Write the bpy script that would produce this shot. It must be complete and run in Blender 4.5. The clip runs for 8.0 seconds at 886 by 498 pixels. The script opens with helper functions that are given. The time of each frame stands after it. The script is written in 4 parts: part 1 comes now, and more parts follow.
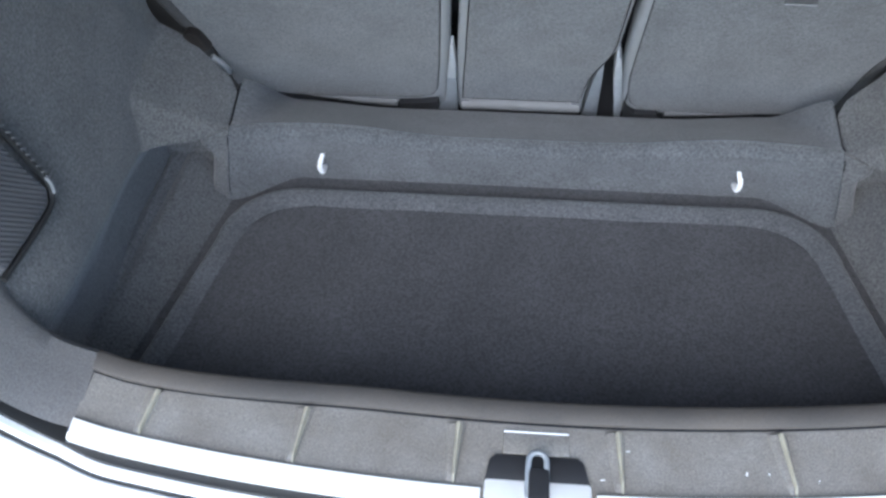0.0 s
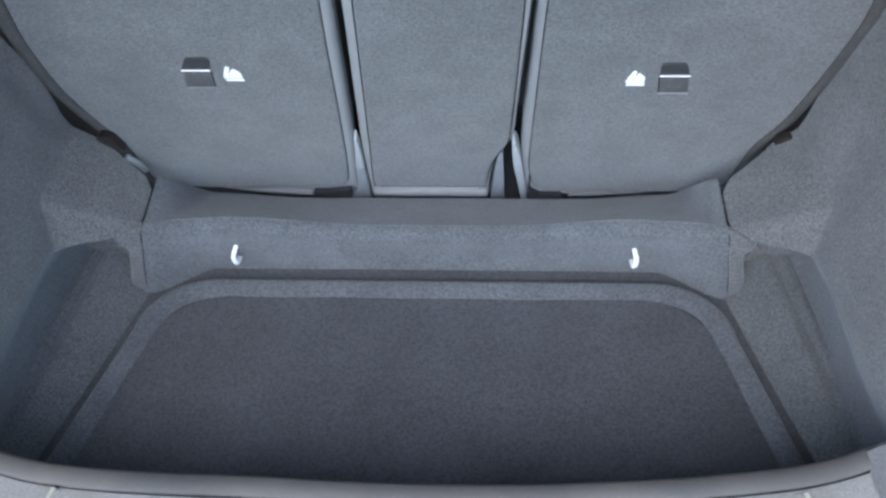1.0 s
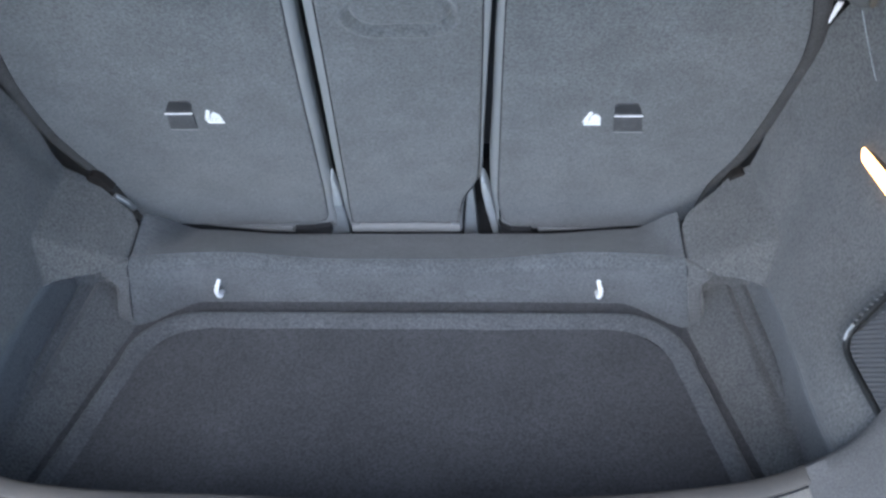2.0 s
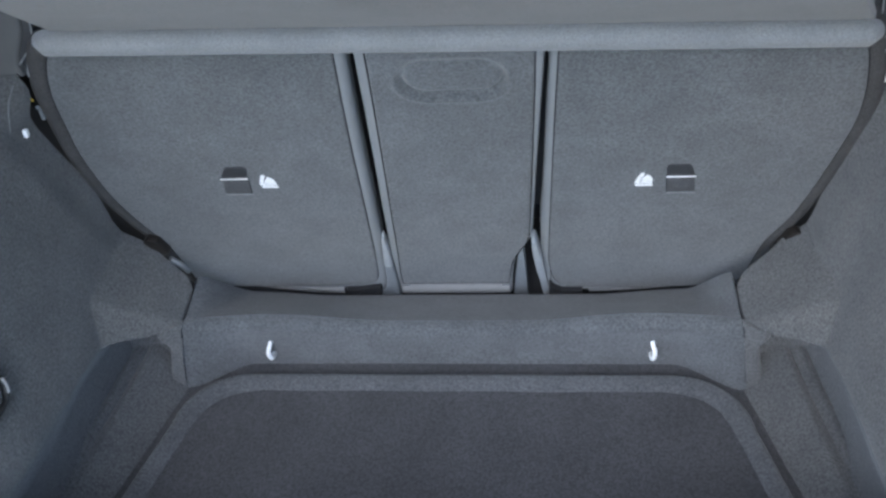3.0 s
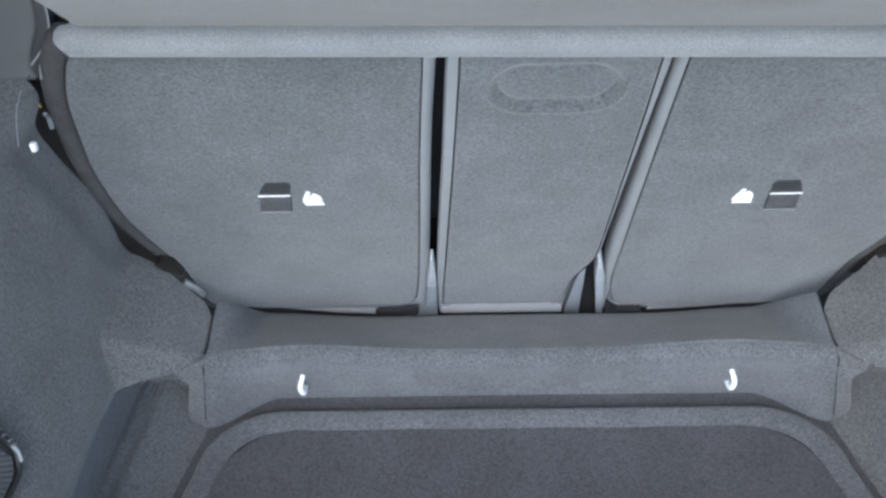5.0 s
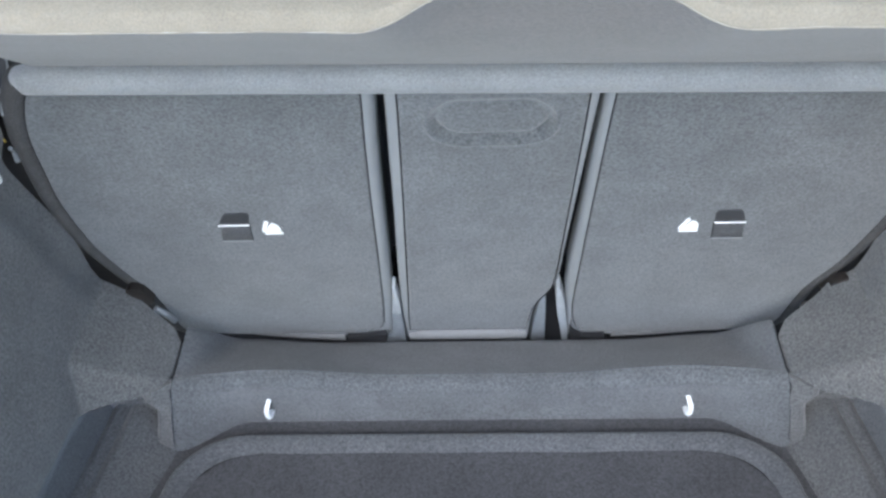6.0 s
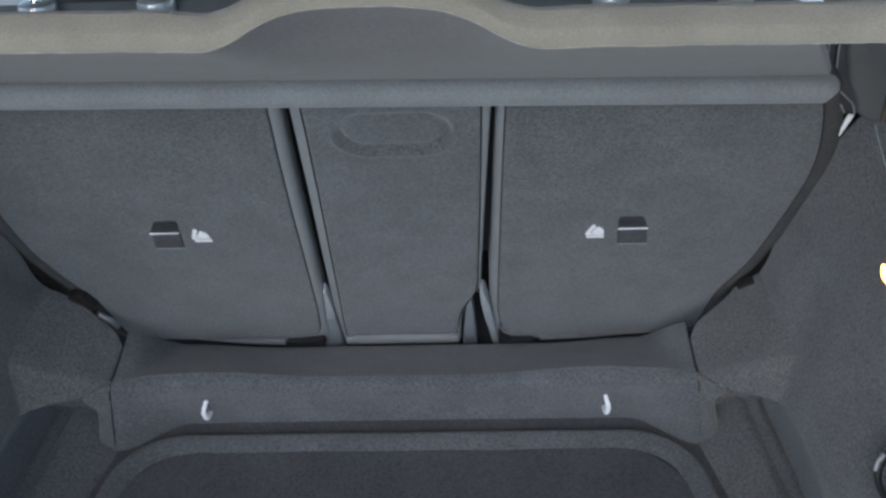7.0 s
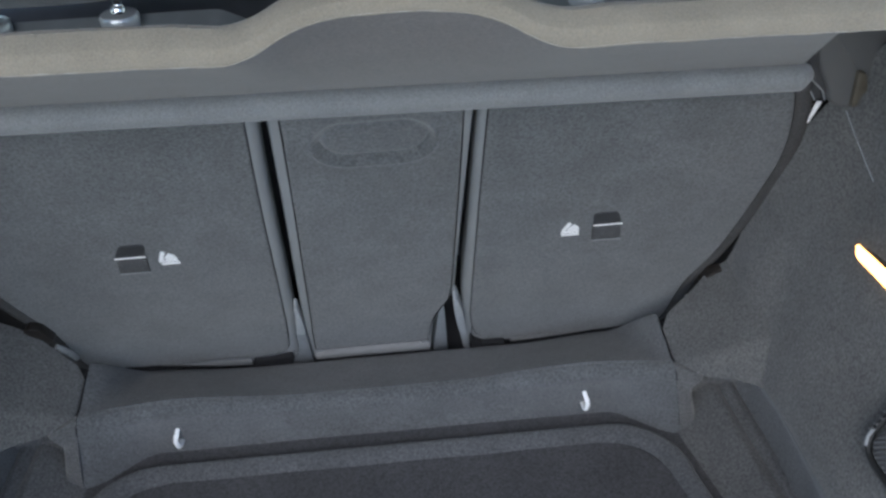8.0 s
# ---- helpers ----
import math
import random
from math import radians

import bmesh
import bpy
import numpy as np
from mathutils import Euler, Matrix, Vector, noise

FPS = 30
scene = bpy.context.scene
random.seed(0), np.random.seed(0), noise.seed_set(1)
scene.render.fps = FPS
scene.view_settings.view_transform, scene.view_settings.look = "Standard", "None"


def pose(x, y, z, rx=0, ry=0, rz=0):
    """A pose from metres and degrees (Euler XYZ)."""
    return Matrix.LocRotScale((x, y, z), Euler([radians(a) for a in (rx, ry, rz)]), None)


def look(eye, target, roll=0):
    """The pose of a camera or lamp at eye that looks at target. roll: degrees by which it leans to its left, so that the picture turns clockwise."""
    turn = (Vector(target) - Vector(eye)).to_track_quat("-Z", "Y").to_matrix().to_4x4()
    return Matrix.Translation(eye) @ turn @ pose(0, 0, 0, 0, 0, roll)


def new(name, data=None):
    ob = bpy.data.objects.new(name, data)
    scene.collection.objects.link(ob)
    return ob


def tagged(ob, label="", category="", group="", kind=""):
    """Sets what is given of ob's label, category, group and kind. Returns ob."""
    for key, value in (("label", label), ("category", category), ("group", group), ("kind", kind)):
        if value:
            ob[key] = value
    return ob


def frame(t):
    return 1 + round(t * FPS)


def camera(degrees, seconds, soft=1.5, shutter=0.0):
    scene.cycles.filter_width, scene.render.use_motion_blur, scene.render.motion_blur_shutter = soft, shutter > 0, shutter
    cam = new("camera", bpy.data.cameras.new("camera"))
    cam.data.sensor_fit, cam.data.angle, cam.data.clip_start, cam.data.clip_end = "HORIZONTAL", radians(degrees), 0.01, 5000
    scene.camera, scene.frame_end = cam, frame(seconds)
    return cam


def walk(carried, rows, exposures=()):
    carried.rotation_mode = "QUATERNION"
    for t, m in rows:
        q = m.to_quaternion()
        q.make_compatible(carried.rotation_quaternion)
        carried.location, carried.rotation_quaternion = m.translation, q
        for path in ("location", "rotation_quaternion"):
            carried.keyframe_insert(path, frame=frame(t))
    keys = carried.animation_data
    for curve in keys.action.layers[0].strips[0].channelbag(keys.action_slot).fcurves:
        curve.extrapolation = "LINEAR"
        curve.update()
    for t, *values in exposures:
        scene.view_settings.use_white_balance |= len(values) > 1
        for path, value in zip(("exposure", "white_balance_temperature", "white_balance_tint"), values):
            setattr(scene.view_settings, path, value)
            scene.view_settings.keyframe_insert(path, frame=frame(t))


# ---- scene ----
cam = camera(52.7, 8.0, soft=2.7)
PATH = [
    (0, (-0.036, -1.122, 1.113), (-0.167, 0.212, -0.372), -1.3),
    (0.5, (-0.007, -1.11, 1.1), (-0.128, 0.251, -0.361), -2.3),
    (1, (0.091, -1.133, 1.167), (-0.003, 0.313, -0.211), -2.1),
    (1.5, (0.13, -1.176, 1.189), (0.031, 0.312, -0.143), -2.3),
    (1.7, (0.139, -1.188, 1.196), (0.041, 0.312, -0.123), -2.5),
    (2.8, (0.162, -1.201, 1.211), (0.002, 0.354, -0.037), -3.8),
    (3, (0.136, -1.189, 1.212), (-0.061, 0.393, 0.004), -4.9),
    (3.5, (0.02, -1.118, 1.201), (-0.072, 0.483, 0.005), -3.8),
    (4, (-0.03, -1.034, 1.178), (-0.07, 0.555, -0.036), -4.6),
    (4.5, (-0.064, -1.009, 1.173), (-0.123, 0.538, -0.093), -3.2),
    (4.7, (-0.084, -1.007, 1.164), (-0.125, 0.541, -0.102), -2.1),
    (5.8, (-0.023, -1.027, 1.188), (-0.095, 0.559, -0.028), -2.4),
    (6, (0.015, -1.038, 1.19), (-0.074, 0.554, -0.017), -2.9),
    (6.5, (0.091, -1.072, 1.209), (0.018, 0.538, 0.024), -2.6),
    (7, (0.139, -1.103, 1.216), (0.055, 0.511, 0.038), -3.0),
    (7.5, (0.124, -1.097, 1.228), (0.099, 0.541, 0.082), -2.3),
    (8, (0.049, -1.086, 1.213), (0.148, 0.528, 0.036), -2.7),
]
EXPOSURES = [(0.0, 1.95, 6000, 8), (0.5, 1.50, 5970, 8), (1.0, 2.15, 5780, 8), (1.5, 2.36, 5750, 8), (1.7, 2.26, 5750, 8), (2.8, 1.27, 5800, 8), (3.0, 1.69, 5880, 8),
             (3.5, 2.22, 6010, 8), (4.0, 2.17, 6060, 8), (4.5, 2.26, 6080, 8), (6.0, 2.22, 6120, 8), (6.5, 2.12, 6070, 8), (7.0, 1.07, 6120, 8), (7.5, 1.15, 6150, 8), (8.0, 1.14, 6130, 8)]
walk(cam, [(t, look(eye, target, roll)) for t, eye, target, roll in PATH], EXPOSURES)

# ---- world and light ----
world = bpy.data.worlds.new("world")
scene.world = world
world.use_nodes = True
wt = world.node_tree
sky = wt.nodes.new("ShaderNodeTexSky")
sky.sky_type = "NISHITA"
sky.sun_disc = False
SUN_EL, SUN_AZ = 40.0, 192.0
sky.sun_elevation, sky.sun_rotation = radians(SUN_EL), radians(SUN_AZ)
wt.nodes["Background"].inputs["Strength"].default_value = 0.13
wt.links.new(sky.outputs["Color"], wt.nodes["Background"].inputs["Color"])
sun_data = bpy.data.lights.new("sun", "SUN")
sun_data.energy, sun_data.angle, sun_data.color = 0.85, radians(55), (0.94, 0.97, 1.0)
sun = new("sun", sun_data)
sun_dir = Vector((math.sin(radians(SUN_AZ)) * math.cos(radians(SUN_EL)), math.cos(radians(SUN_AZ)) * math.cos(radians(SUN_EL)), math.sin(radians(SUN_EL))))
sun.matrix_world = look(sun_dir * 20, (0, 0, 0))


# ---- materials ----
def material(name, color, rough=0.8, metal=0.0, vary=0.15, scale=40.0, grain=900.0, bump=0.3, sheen=0.0, speckle=0.0, coat=0.0, tint=None):
    """A surface with two scales of colour variation and a fine relief, in metres."""
    m = bpy.data.materials.new(name)
    m.use_nodes = True
    nt, b = m.node_tree, m.node_tree.nodes["Principled BSDF"]
    N, L = nt.nodes.new, nt.links.new
    co = N("ShaderNodeTexCoord")
    broad = N("ShaderNodeTexNoise")
    broad.inputs["Scale"].default_value, broad.inputs["Detail"].default_value = scale, 4.0
    fine = N("ShaderNodeTexNoise")
    fine.inputs["Scale"].default_value, fine.inputs["Detail"].default_value = grain, 3.0
    L(co.outputs["Object"], broad.inputs["Vector"])
    L(co.outputs["Object"], fine.inputs["Vector"])
    ramp = N("ShaderNodeMapRange")
    ramp.inputs["From Min"].default_value, ramp.inputs["From Max"].default_value = 0.3, 0.7
    ramp.inputs["To Min"].default_value, ramp.inputs["To Max"].default_value = 1 - vary, 1 + vary
    L(broad.outputs["Fac"], ramp.inputs["Value"])
    ramp2 = N("ShaderNodeMapRange")
    ramp2.inputs["From Min"].default_value, ramp2.inputs["From Max"].default_value = 0.3, 0.7
    ramp2.inputs["To Min"].default_value, ramp2.inputs["To Max"].default_value = 1 - speckle, 1 + speckle
    L(fine.outputs["Fac"], ramp2.inputs["Value"])
    mul = N("ShaderNodeMath")
    mul.operation = "MULTIPLY"
    L(ramp.outputs["Result"], mul.inputs[0])
    L(ramp2.outputs["Result"], mul.inputs[1])
    mixc = N("ShaderNodeMix")
    mixc.data_type = "RGBA"
    mixc.inputs["A"].default_value = (*color, 1)
    mixc.inputs["B"].default_value = (*(tint or color), 1)
    L(broad.outputs["Fac"], mixc.inputs["Factor"])
    sc = N("ShaderNodeVectorMath")
    sc.operation = "SCALE"
    L(mixc.outputs["Result"], sc.inputs[0])
    L(mul.outputs["Value"], sc.inputs["Scale"])
    L(sc.outputs["Vector"], b.inputs["Base Color"])
    b.inputs["Roughness"].default_value, b.inputs["Metallic"].default_value = rough, metal
    b.inputs["Sheen Weight"].default_value, b.inputs["Sheen Roughness"].default_value = sheen, 0.6
    b.inputs["Coat Weight"].default_value = coat
    if bump:
        bn = N("ShaderNodeBump")
        bn.inputs["Strength"].default_value, bn.inputs["Distance"].default_value = bump, 0.001
        L(fine.outputs["Fac"], bn.inputs["Height"])
        L(bn.outputs["Normal"], b.inputs["Normal"])
    return m


def glow(name, color, strength):
    m = bpy.data.materials.new(name)
    m.use_nodes = True
    b = m.node_tree.nodes["Principled BSDF"]
    b.inputs["Base Color"].default_value = (*color, 1)
    b.inputs["Emission Color"].default_value = (*color, 1)
    b.inputs["Emission Strength"].default_value = strength
    return m


FELT = material("grey_felt", (0.084, 0.088, 0.091), 0.95, vary=0.17, scale=14, grain=260, bump=0.6, sheen=0.25, speckle=0.44)
TRIM = material("side_felt", (0.098, 0.097, 0.098), 0.95, vary=0.17, scale=10, grain=260, bump=0.6, sheen=0.2, speckle=0.44, tint=(0.101, 0.099, 0.096))
CARPET = material("floor_carpet", (0.047, 0.047, 0.051), 0.97, vary=0.17, scale=9, grain=260, bump=0.6, sheen=0.15, speckle=0.44)
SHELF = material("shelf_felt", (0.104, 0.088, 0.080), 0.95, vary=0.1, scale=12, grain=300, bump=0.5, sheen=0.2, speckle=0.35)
# Beige edge felt; its pale warmth includes bounced sunlight put into the colour.
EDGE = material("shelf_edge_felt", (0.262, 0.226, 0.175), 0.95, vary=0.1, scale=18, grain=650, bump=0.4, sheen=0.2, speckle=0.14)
ROLLFELT = material("roll_felt", (0.185, 0.188, 0.192), 0.8, vary=0.08, scale=14, grain=500, bump=0.4, sheen=0.3, speckle=0.25)
RIM = material("grey_plastic", (0.235, 0.242, 0.248), 0.42, vary=0.05, scale=20, grain=900, bump=0.1)
DARK = material("dark_plastic", (0.018, 0.018, 0.02), 0.5, vary=0.1, scale=30, grain=800, bump=0.15)
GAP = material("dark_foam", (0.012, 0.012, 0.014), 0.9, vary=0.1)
HEADFAB = material("seat_top_fabric", (0.16, 0.172, 0.174), 0.85, vary=0.1, scale=30, grain=700, bump=0.4, sheen=0.3)
ROLL = material("seat_fabric", (0.05, 0.05, 0.054), 0.7, vary=0.1, scale=30, grain=700, bump=0.4, sheen=0.2)
EDGEROLL = material("edge_fabric", (0.058, 0.056, 0.056), 0.95, vary=0.15, scale=30, grain=420, bump=0.4, speckle=0.3)
SILL = material("sill_plastic", (0.225, 0.197, 0.165), 0.48, vary=0.18, scale=16, grain=520, bump=0.45, speckle=0.28, tint=(0.185, 0.180, 0.170))
# Lighter, yellower copy of the sill plastic: light on the ridges put into colour.
RIB = material("lit_rib_plastic", (0.34, 0.315, 0.245), 0.4, vary=0.12, scale=60, grain=900, bump=0.2, speckle=0.1)
LIP = material("sill_lip", (0.058, 0.056, 0.055), 0.75, vary=0.15, scale=7, grain=600, bump=0.3, speckle=0.12, tint=(0.105, 0.088, 0.072))
PAINT = material("white_paint", (0.8, 0.8, 0.8), 0.25, vary=0.02, bump=0.0, coat=0.6)
ALU = material("aluminium", (0.92, 0.91, 0.88), 0.45, 0.25, vary=0.03, bump=0.05)
STEEL = material("satin_steel", (0.40, 0.42, 0.44), 0.35, 0.15, vary=0.08, scale=60, bump=0.05)
ZINC = material("grey_steel", (0.22, 0.235, 0.25), 0.4, 0.1, vary=0.1, scale=60, bump=0.1)
CHROME = material("chrome", (0.9, 0.9, 0.9), 0.08, 1.0, vary=0.0, bump=0.0)
RUBBER = material("black_rubber", (0.02, 0.02, 0.02), 0.55, vary=0.1, bump=0.1)
WHITE = material("white_print", (0.92, 0.92, 0.92), 0.4, vary=0.03, bump=0.0)
THREAD = material("pale_thread", (0.55, 0.52, 0.46), 0.8, vary=0.15, scale=90, bump=0.0)
YELLOW = material("yellow_sliver", (0.7, 0.5, 0.08), 0.5, vary=0.1, bump=0.0)
YARD = material("worn_concrete", (0.30, 0.285, 0.26), 0.9, vary=0.15, scale=3, grain=300, bump=0.5, speckle=0.25)
LINING = material("headliner", (0.32, 0.31, 0.29), 0.9, vary=0.05, scale=10, grain=600, bump=0.3)
PILLAR = material("pillar_plastic", (0.19, 0.19, 0.192), 0.6, vary=0.05, bump=0.1)
COVER = material("roof_pillar_plastic", (0.62, 0.61, 0.60), 0.6, vary=0.05, bump=0.1)
CONCRETE = material("pale_concrete", (0.78, 0.77, 0.74), 0.9, vary=0.06, scale=2, grain=120, bump=0.3, speckle=0.1)
TAN = material("tan_plastic", (0.085, 0.073, 0.055), 0.5, vary=0.2, scale=60, bump=0.1)
BROWN = material("brown_plastic", (0.02, 0.016, 0.014), 0.5, vary=0.2, scale=60, bump=0.1)
SOCKET = material("socket_plastic", (0.034, 0.035, 0.038), 0.6, vary=0.08, bump=0.1)
CORNER = material("corner_plastic", (0.105, 0.100, 0.098), 0.65, vary=0.1, scale=12, grain=420, bump=0.4, speckle=0.25)
RIMFELT = material("rim_felt", (0.080, 0.082, 0.087), 0.95, vary=0.17, scale=12, grain=260, bump=0.6, sheen=0.2, speckle=0.44)
STEPFELT = material("step_felt", (0.088, 0.091, 0.095), 0.95, vary=0.17, scale=14, grain=260, bump=0.6, sheen=0.25, speckle=0.44)
FLAP = material("flap_plastic", (0.078, 0.079, 0.083), 0.8, vary=0.17, scale=40, grain=400, bump=0.3, speckle=0.25)
SILVER = material("silver_plastic", (0.66, 0.68, 0.68), 0.28, 0.5, vary=0.05, bump=0.0)
LINER = material("gap_backing", (0.034, 0.03, 0.028), 0.8, vary=0.15, scale=20, bump=0.2)
GLASS = material("window_glass", (1.0, 1.0, 1.0), 0.0, vary=0.0, bump=0.0)
GLASS.node_tree.nodes["Principled BSDF"].inputs["Transmission Weight"].default_value = 1.0
BLOCK = material("bracket_plastic", (0.088, 0.087, 0.087), 0.6, vary=0.06, scale=30, grain=900, bump=0.15)
LAMP = glow("lamp_glow", (1.0, 0.50, 0.14), 3.2)


# ---- mesh helpers ----
def mesh_of(name, bm, mat, smooth=True):
    bmesh.ops.recalc_face_normals(bm, faces=bm.faces)
    me = bpy.data.meshes.new(name)
    bm.to_mesh(me)
    bm.free()
    me.materials.append(mat)
    if smooth:
        me.polygons.foreach_set("use_smooth", [True] * len(me.polygons))
        me.set_sharp_from_angle(angle=radians(38))
    return me


def thing(name, bm=None, mat=None, label="", category="", group="", kind="", at=None, smooth=True):
    ob = new(name, mesh_of(name, bm, mat, smooth) if bm else None)
    if at is not None:
        ob.matrix_world = at
    return tagged(ob, label, category, group, kind)


def part(name, bm, mat, parent, label="", smooth=True):
    ob = new(name, mesh_of(name, bm, mat, smooth))
    ob.parent = parent
    return tagged(ob, label)


def sheet(f, nu, nv, back=None):
    """A grid of f(u, v), u and v from 0 to 1; with back(u, v) it becomes a closed shell."""
    bm = bmesh.new()

    def lay(g):
        return [[bm.verts.new(g(i / nu, j / nv)) for j in range(nv + 1)] for i in range(nu + 1)]

    def skin(a):
        for i in range(nu):
            for j in range(nv):
                bm.faces.new((a[i][j], a[i + 1][j], a[i + 1][j + 1], a[i][j + 1]))
    a = lay(f)
    skin(a)
    if back:
        b = lay(back)
        skin(b)
        for i in range(nu):
            bm.faces.new((a[i][0], a[i + 1][0], b[i + 1][0], b[i][0]))
            bm.faces.new((a[i][nv], a[i + 1][nv], b[i + 1][nv], b[i][nv]))
        for j in range(nv):
            bm.faces.new((a[0][j], a[0][j + 1], b[0][j + 1], b[0][j]))
            bm.faces.new((a[nu][j], a[nu][j + 1], b[nu][j + 1], b[nu][j]))
    return bm


def box(x0, y0, z0, x1, y1, z1, bevel=0.0, seg=2, bm=None):
    own = bmesh.new()
    bmesh.ops.create_cube(own, size=1.0, matrix=Matrix.Translation(((x0 + x1) / 2, (y0 + y1) / 2, (z0 + z1) / 2)) @ Matrix.Diagonal((x1 - x0, y1 - y0, z1 - z0, 1)))
    if bevel:
        bmesh.ops.bevel(own, geom=own.edges[:], offset=bevel, segments=seg, profile=0.5, affect="EDGES")
    return own


def slab(points, place, depth, bevel=0.0, seg=2):
    """A plate: the outline points (a, b) laid by place(a, b, d), from d = 0 to d = -depth, its front edge rounded."""
    bm = bmesh.new()
    n = len(points)
    cen = Vector((sum(p[0] for p in points) / n, sum(p[1] for p in points) / n))
    area = sum(points[i][0] * points[(i + 1) % n][1] - points[(i + 1) % n][0] * points[i][1] for i in range(n))
    sgn = 1 if area > 0 else -1

    def inset(k):
        out = []
        for i in range(n):
            p, q, r = (Vector(points[(i + o) % n]) for o in (-1, 0, 1))
            d1, d2 = (q - p).normalized(), (r - q).normalized()
            nn = Vector((-(d1.y + d2.y), d1.x + d2.x)) * sgn
            nn = nn.normalized() if nn.length > 1e-6 else Vector((0, 0))
            out.append(q + nn * k / max(0.5, math.sqrt(max(0.0, (1 + d1.dot(d2)) / 2))))
        return out
    rings = []
    steps = seg + 1 if bevel else 1
    for s in range(steps):
        a = math.pi / 2 * s / seg if bevel else 0
        k = bevel * (1 - math.sin(a)) if bevel else 0
        d = -bevel * (1 - math.cos(a)) if bevel else 0
        rings.append([bm.verts.new(place(p.x, p.y, d)) for p in inset(k)])
    rings.append([bm.verts.new(place(p[0], p[1], -depth)) for p in points])
    for r0, r1 in zip(rings, rings[1:]):
        for i in range(n):
            bm.faces.new((r0[i], r0[(i + 1) % n], r1[(i + 1) % n], r1[i]))
    bm.faces.new(rings[0])
    bm.faces.new(rings[-1][::-1])
    return bm


def spline(points, n):
    """n + 1 points on a smooth line through the points."""
    pts = [Vector(p) for p in points]
    out = []
    for k in range(n + 1):
        t = k / n * (len(pts) - 1)
        i = min(int(t), len(pts) - 2)
        f = t - i
        p0, p1, p2, p3 = pts[max(i - 1, 0)], pts[i], pts[i + 1], pts[min(i + 2, len(pts) - 1)]
        out.append(0.5 * ((2 * p1) + (p2 - p0) * f + (2 * p0 - 5 * p1 + 4 * p2 - p3) * f * f + (3 * p1 - p0 - 3 * p2 + p3) * f ** 3))
    return out


def tube(path, radius, sides=10, squash=1.0):
    """A round bar along the path; radius is one number or one for each point."""
    bm = bmesh.new()
    rings = []
    n = len(path)
    up = Vector((0.13, 0.31, 0.94))
    for i, p in enumerate(path):
        d = (path[min(i + 1, n - 1)] - path[max(i - 1, 0)]).normalized()
        a = d.cross(up).normalized()
        b = a.cross(d)
        r = radius[i] if isinstance(radius, (list, tuple)) else radius
        rings.append([bm.verts.new(p + (a * math.cos(t) + b * math.sin(t) * squash) * r) for t in (2 * math.pi * k / sides for k in range(sides))])
    for r0, r1 in zip(rings, rings[1:]):
        for k in range(sides):
            bm.faces.new((r0[k], r0[(k + 1) % sides], r1[(k + 1) % sides], r1[k]))
    bm.faces.new(rings[0])
    bm.faces.new(rings[-1][::-1])
    return bm


def lerp(a, b, t):
    return a + (b - a) * t


def step(a, b, x):
    t = min(1.0, max(0.0, (x - a) / (b - a)))
    return t * t * (3 - 2 * t)


def curve_at(table, x):
    """Linear reading of a table of (x, value)."""
    if x <= table[0][0]:
        return table[0][1]
    for (x0, v0), (x1, v1) in zip(table, table[1:]):
        if x <= x1:
            return v0 + (v1 - v0) * (x - x0) / (x1 - x0)
    return table[-1][1]


# ---- boot floor ----
# Groove round the mat, half width by y; the mat lies a little deeper than its rounded rim.
BACK, FRONT, FLOOR = -0.018, -0.53, 0.03


def floor_half(y):
    return 0.5014 - 0.21 * min(y, -0.03)


def outline_at(k, inset):
    """A point of the outline, inset towards the middle: up one side, round the far corners and down the other."""
    r, top = 0.12, BACK - 0.010
    r2 = r - inset

    def hx(y):
        return floor_half(y) - 0.028
    yc = top - r
    hc = hx(yc) - r
    if k < 0.35:
        y = lerp(FRONT, yc, k / 0.35)
        return Vector((-(hx(y) - inset), y, FLOOR))
    if k > 0.65:
        y = lerp(yc, FRONT, (k - 0.65) / 0.35)
        return Vector((hx(y) - inset, y, FLOOR))
    if k < 0.42:
        a = (k - 0.35) / 0.07 * math.pi / 2
        return Vector((-hc - r2 * math.cos(a), yc + r2 * math.sin(a), FLOOR))
    if k > 0.58:
        a = (0.65 - k) / 0.07 * math.pi / 2
        return Vector((hc + r2 * math.cos(a), yc + r2 * math.sin(a), FLOOR))
    return Vector((lerp(-hc, hc, (k - 0.42) / 0.16), top - inset, FLOOR))


RIM_PROFILE = [(-0.005, -0.010), (-0.003, 0.000), (0.000, 0.005), (0.004, 0.0072), (0.010, 0.0066), (0.020, 0.0030), (0.036, -0.0075)]


def rim_place(u, v):
    t = v * (len(RIM_PROFILE) - 1)
    i = min(int(t), len(RIM_PROFILE) - 2)
    o, z = (lerp(RIM_PROFILE[i][n], RIM_PROFILE[i + 1][n], t - i) for n in (0, 1))
    return outline_at(u, o) + Vector((0, 0, z))


floor = thing("floor", box(-0.66, FRONT, -0.06, 0.66, 0.03, FLOOR - 0.0215), CARPET, "dark grey carpet boot floor with a rounded raised rim", "boot floor", kind="structure")
# The ledge takes the dark carpet colour to stand for its shade.
part("rim_ledge", sheet(lambda u, v: outline_at(u, lerp(-0.060, 0.004, v)) + Vector((0, 0, -0.006 - 0.003 * math.sin(v * math.pi))), 160, 4, lambda u, v: outline_at(u, lerp(-0.060, 0.004, v)) + Vector((0, 0, -0.016))), CARPET, floor, "flat ledge outside the rim, coloured dark for its shade")
part("raised_rim", sheet(rim_place, 160, 14, lambda u, v: outline_at(u, 0.012) + Vector((0, 0, -0.022 - 0.001 * v))), RIMFELT, floor, "rounded felt rim")


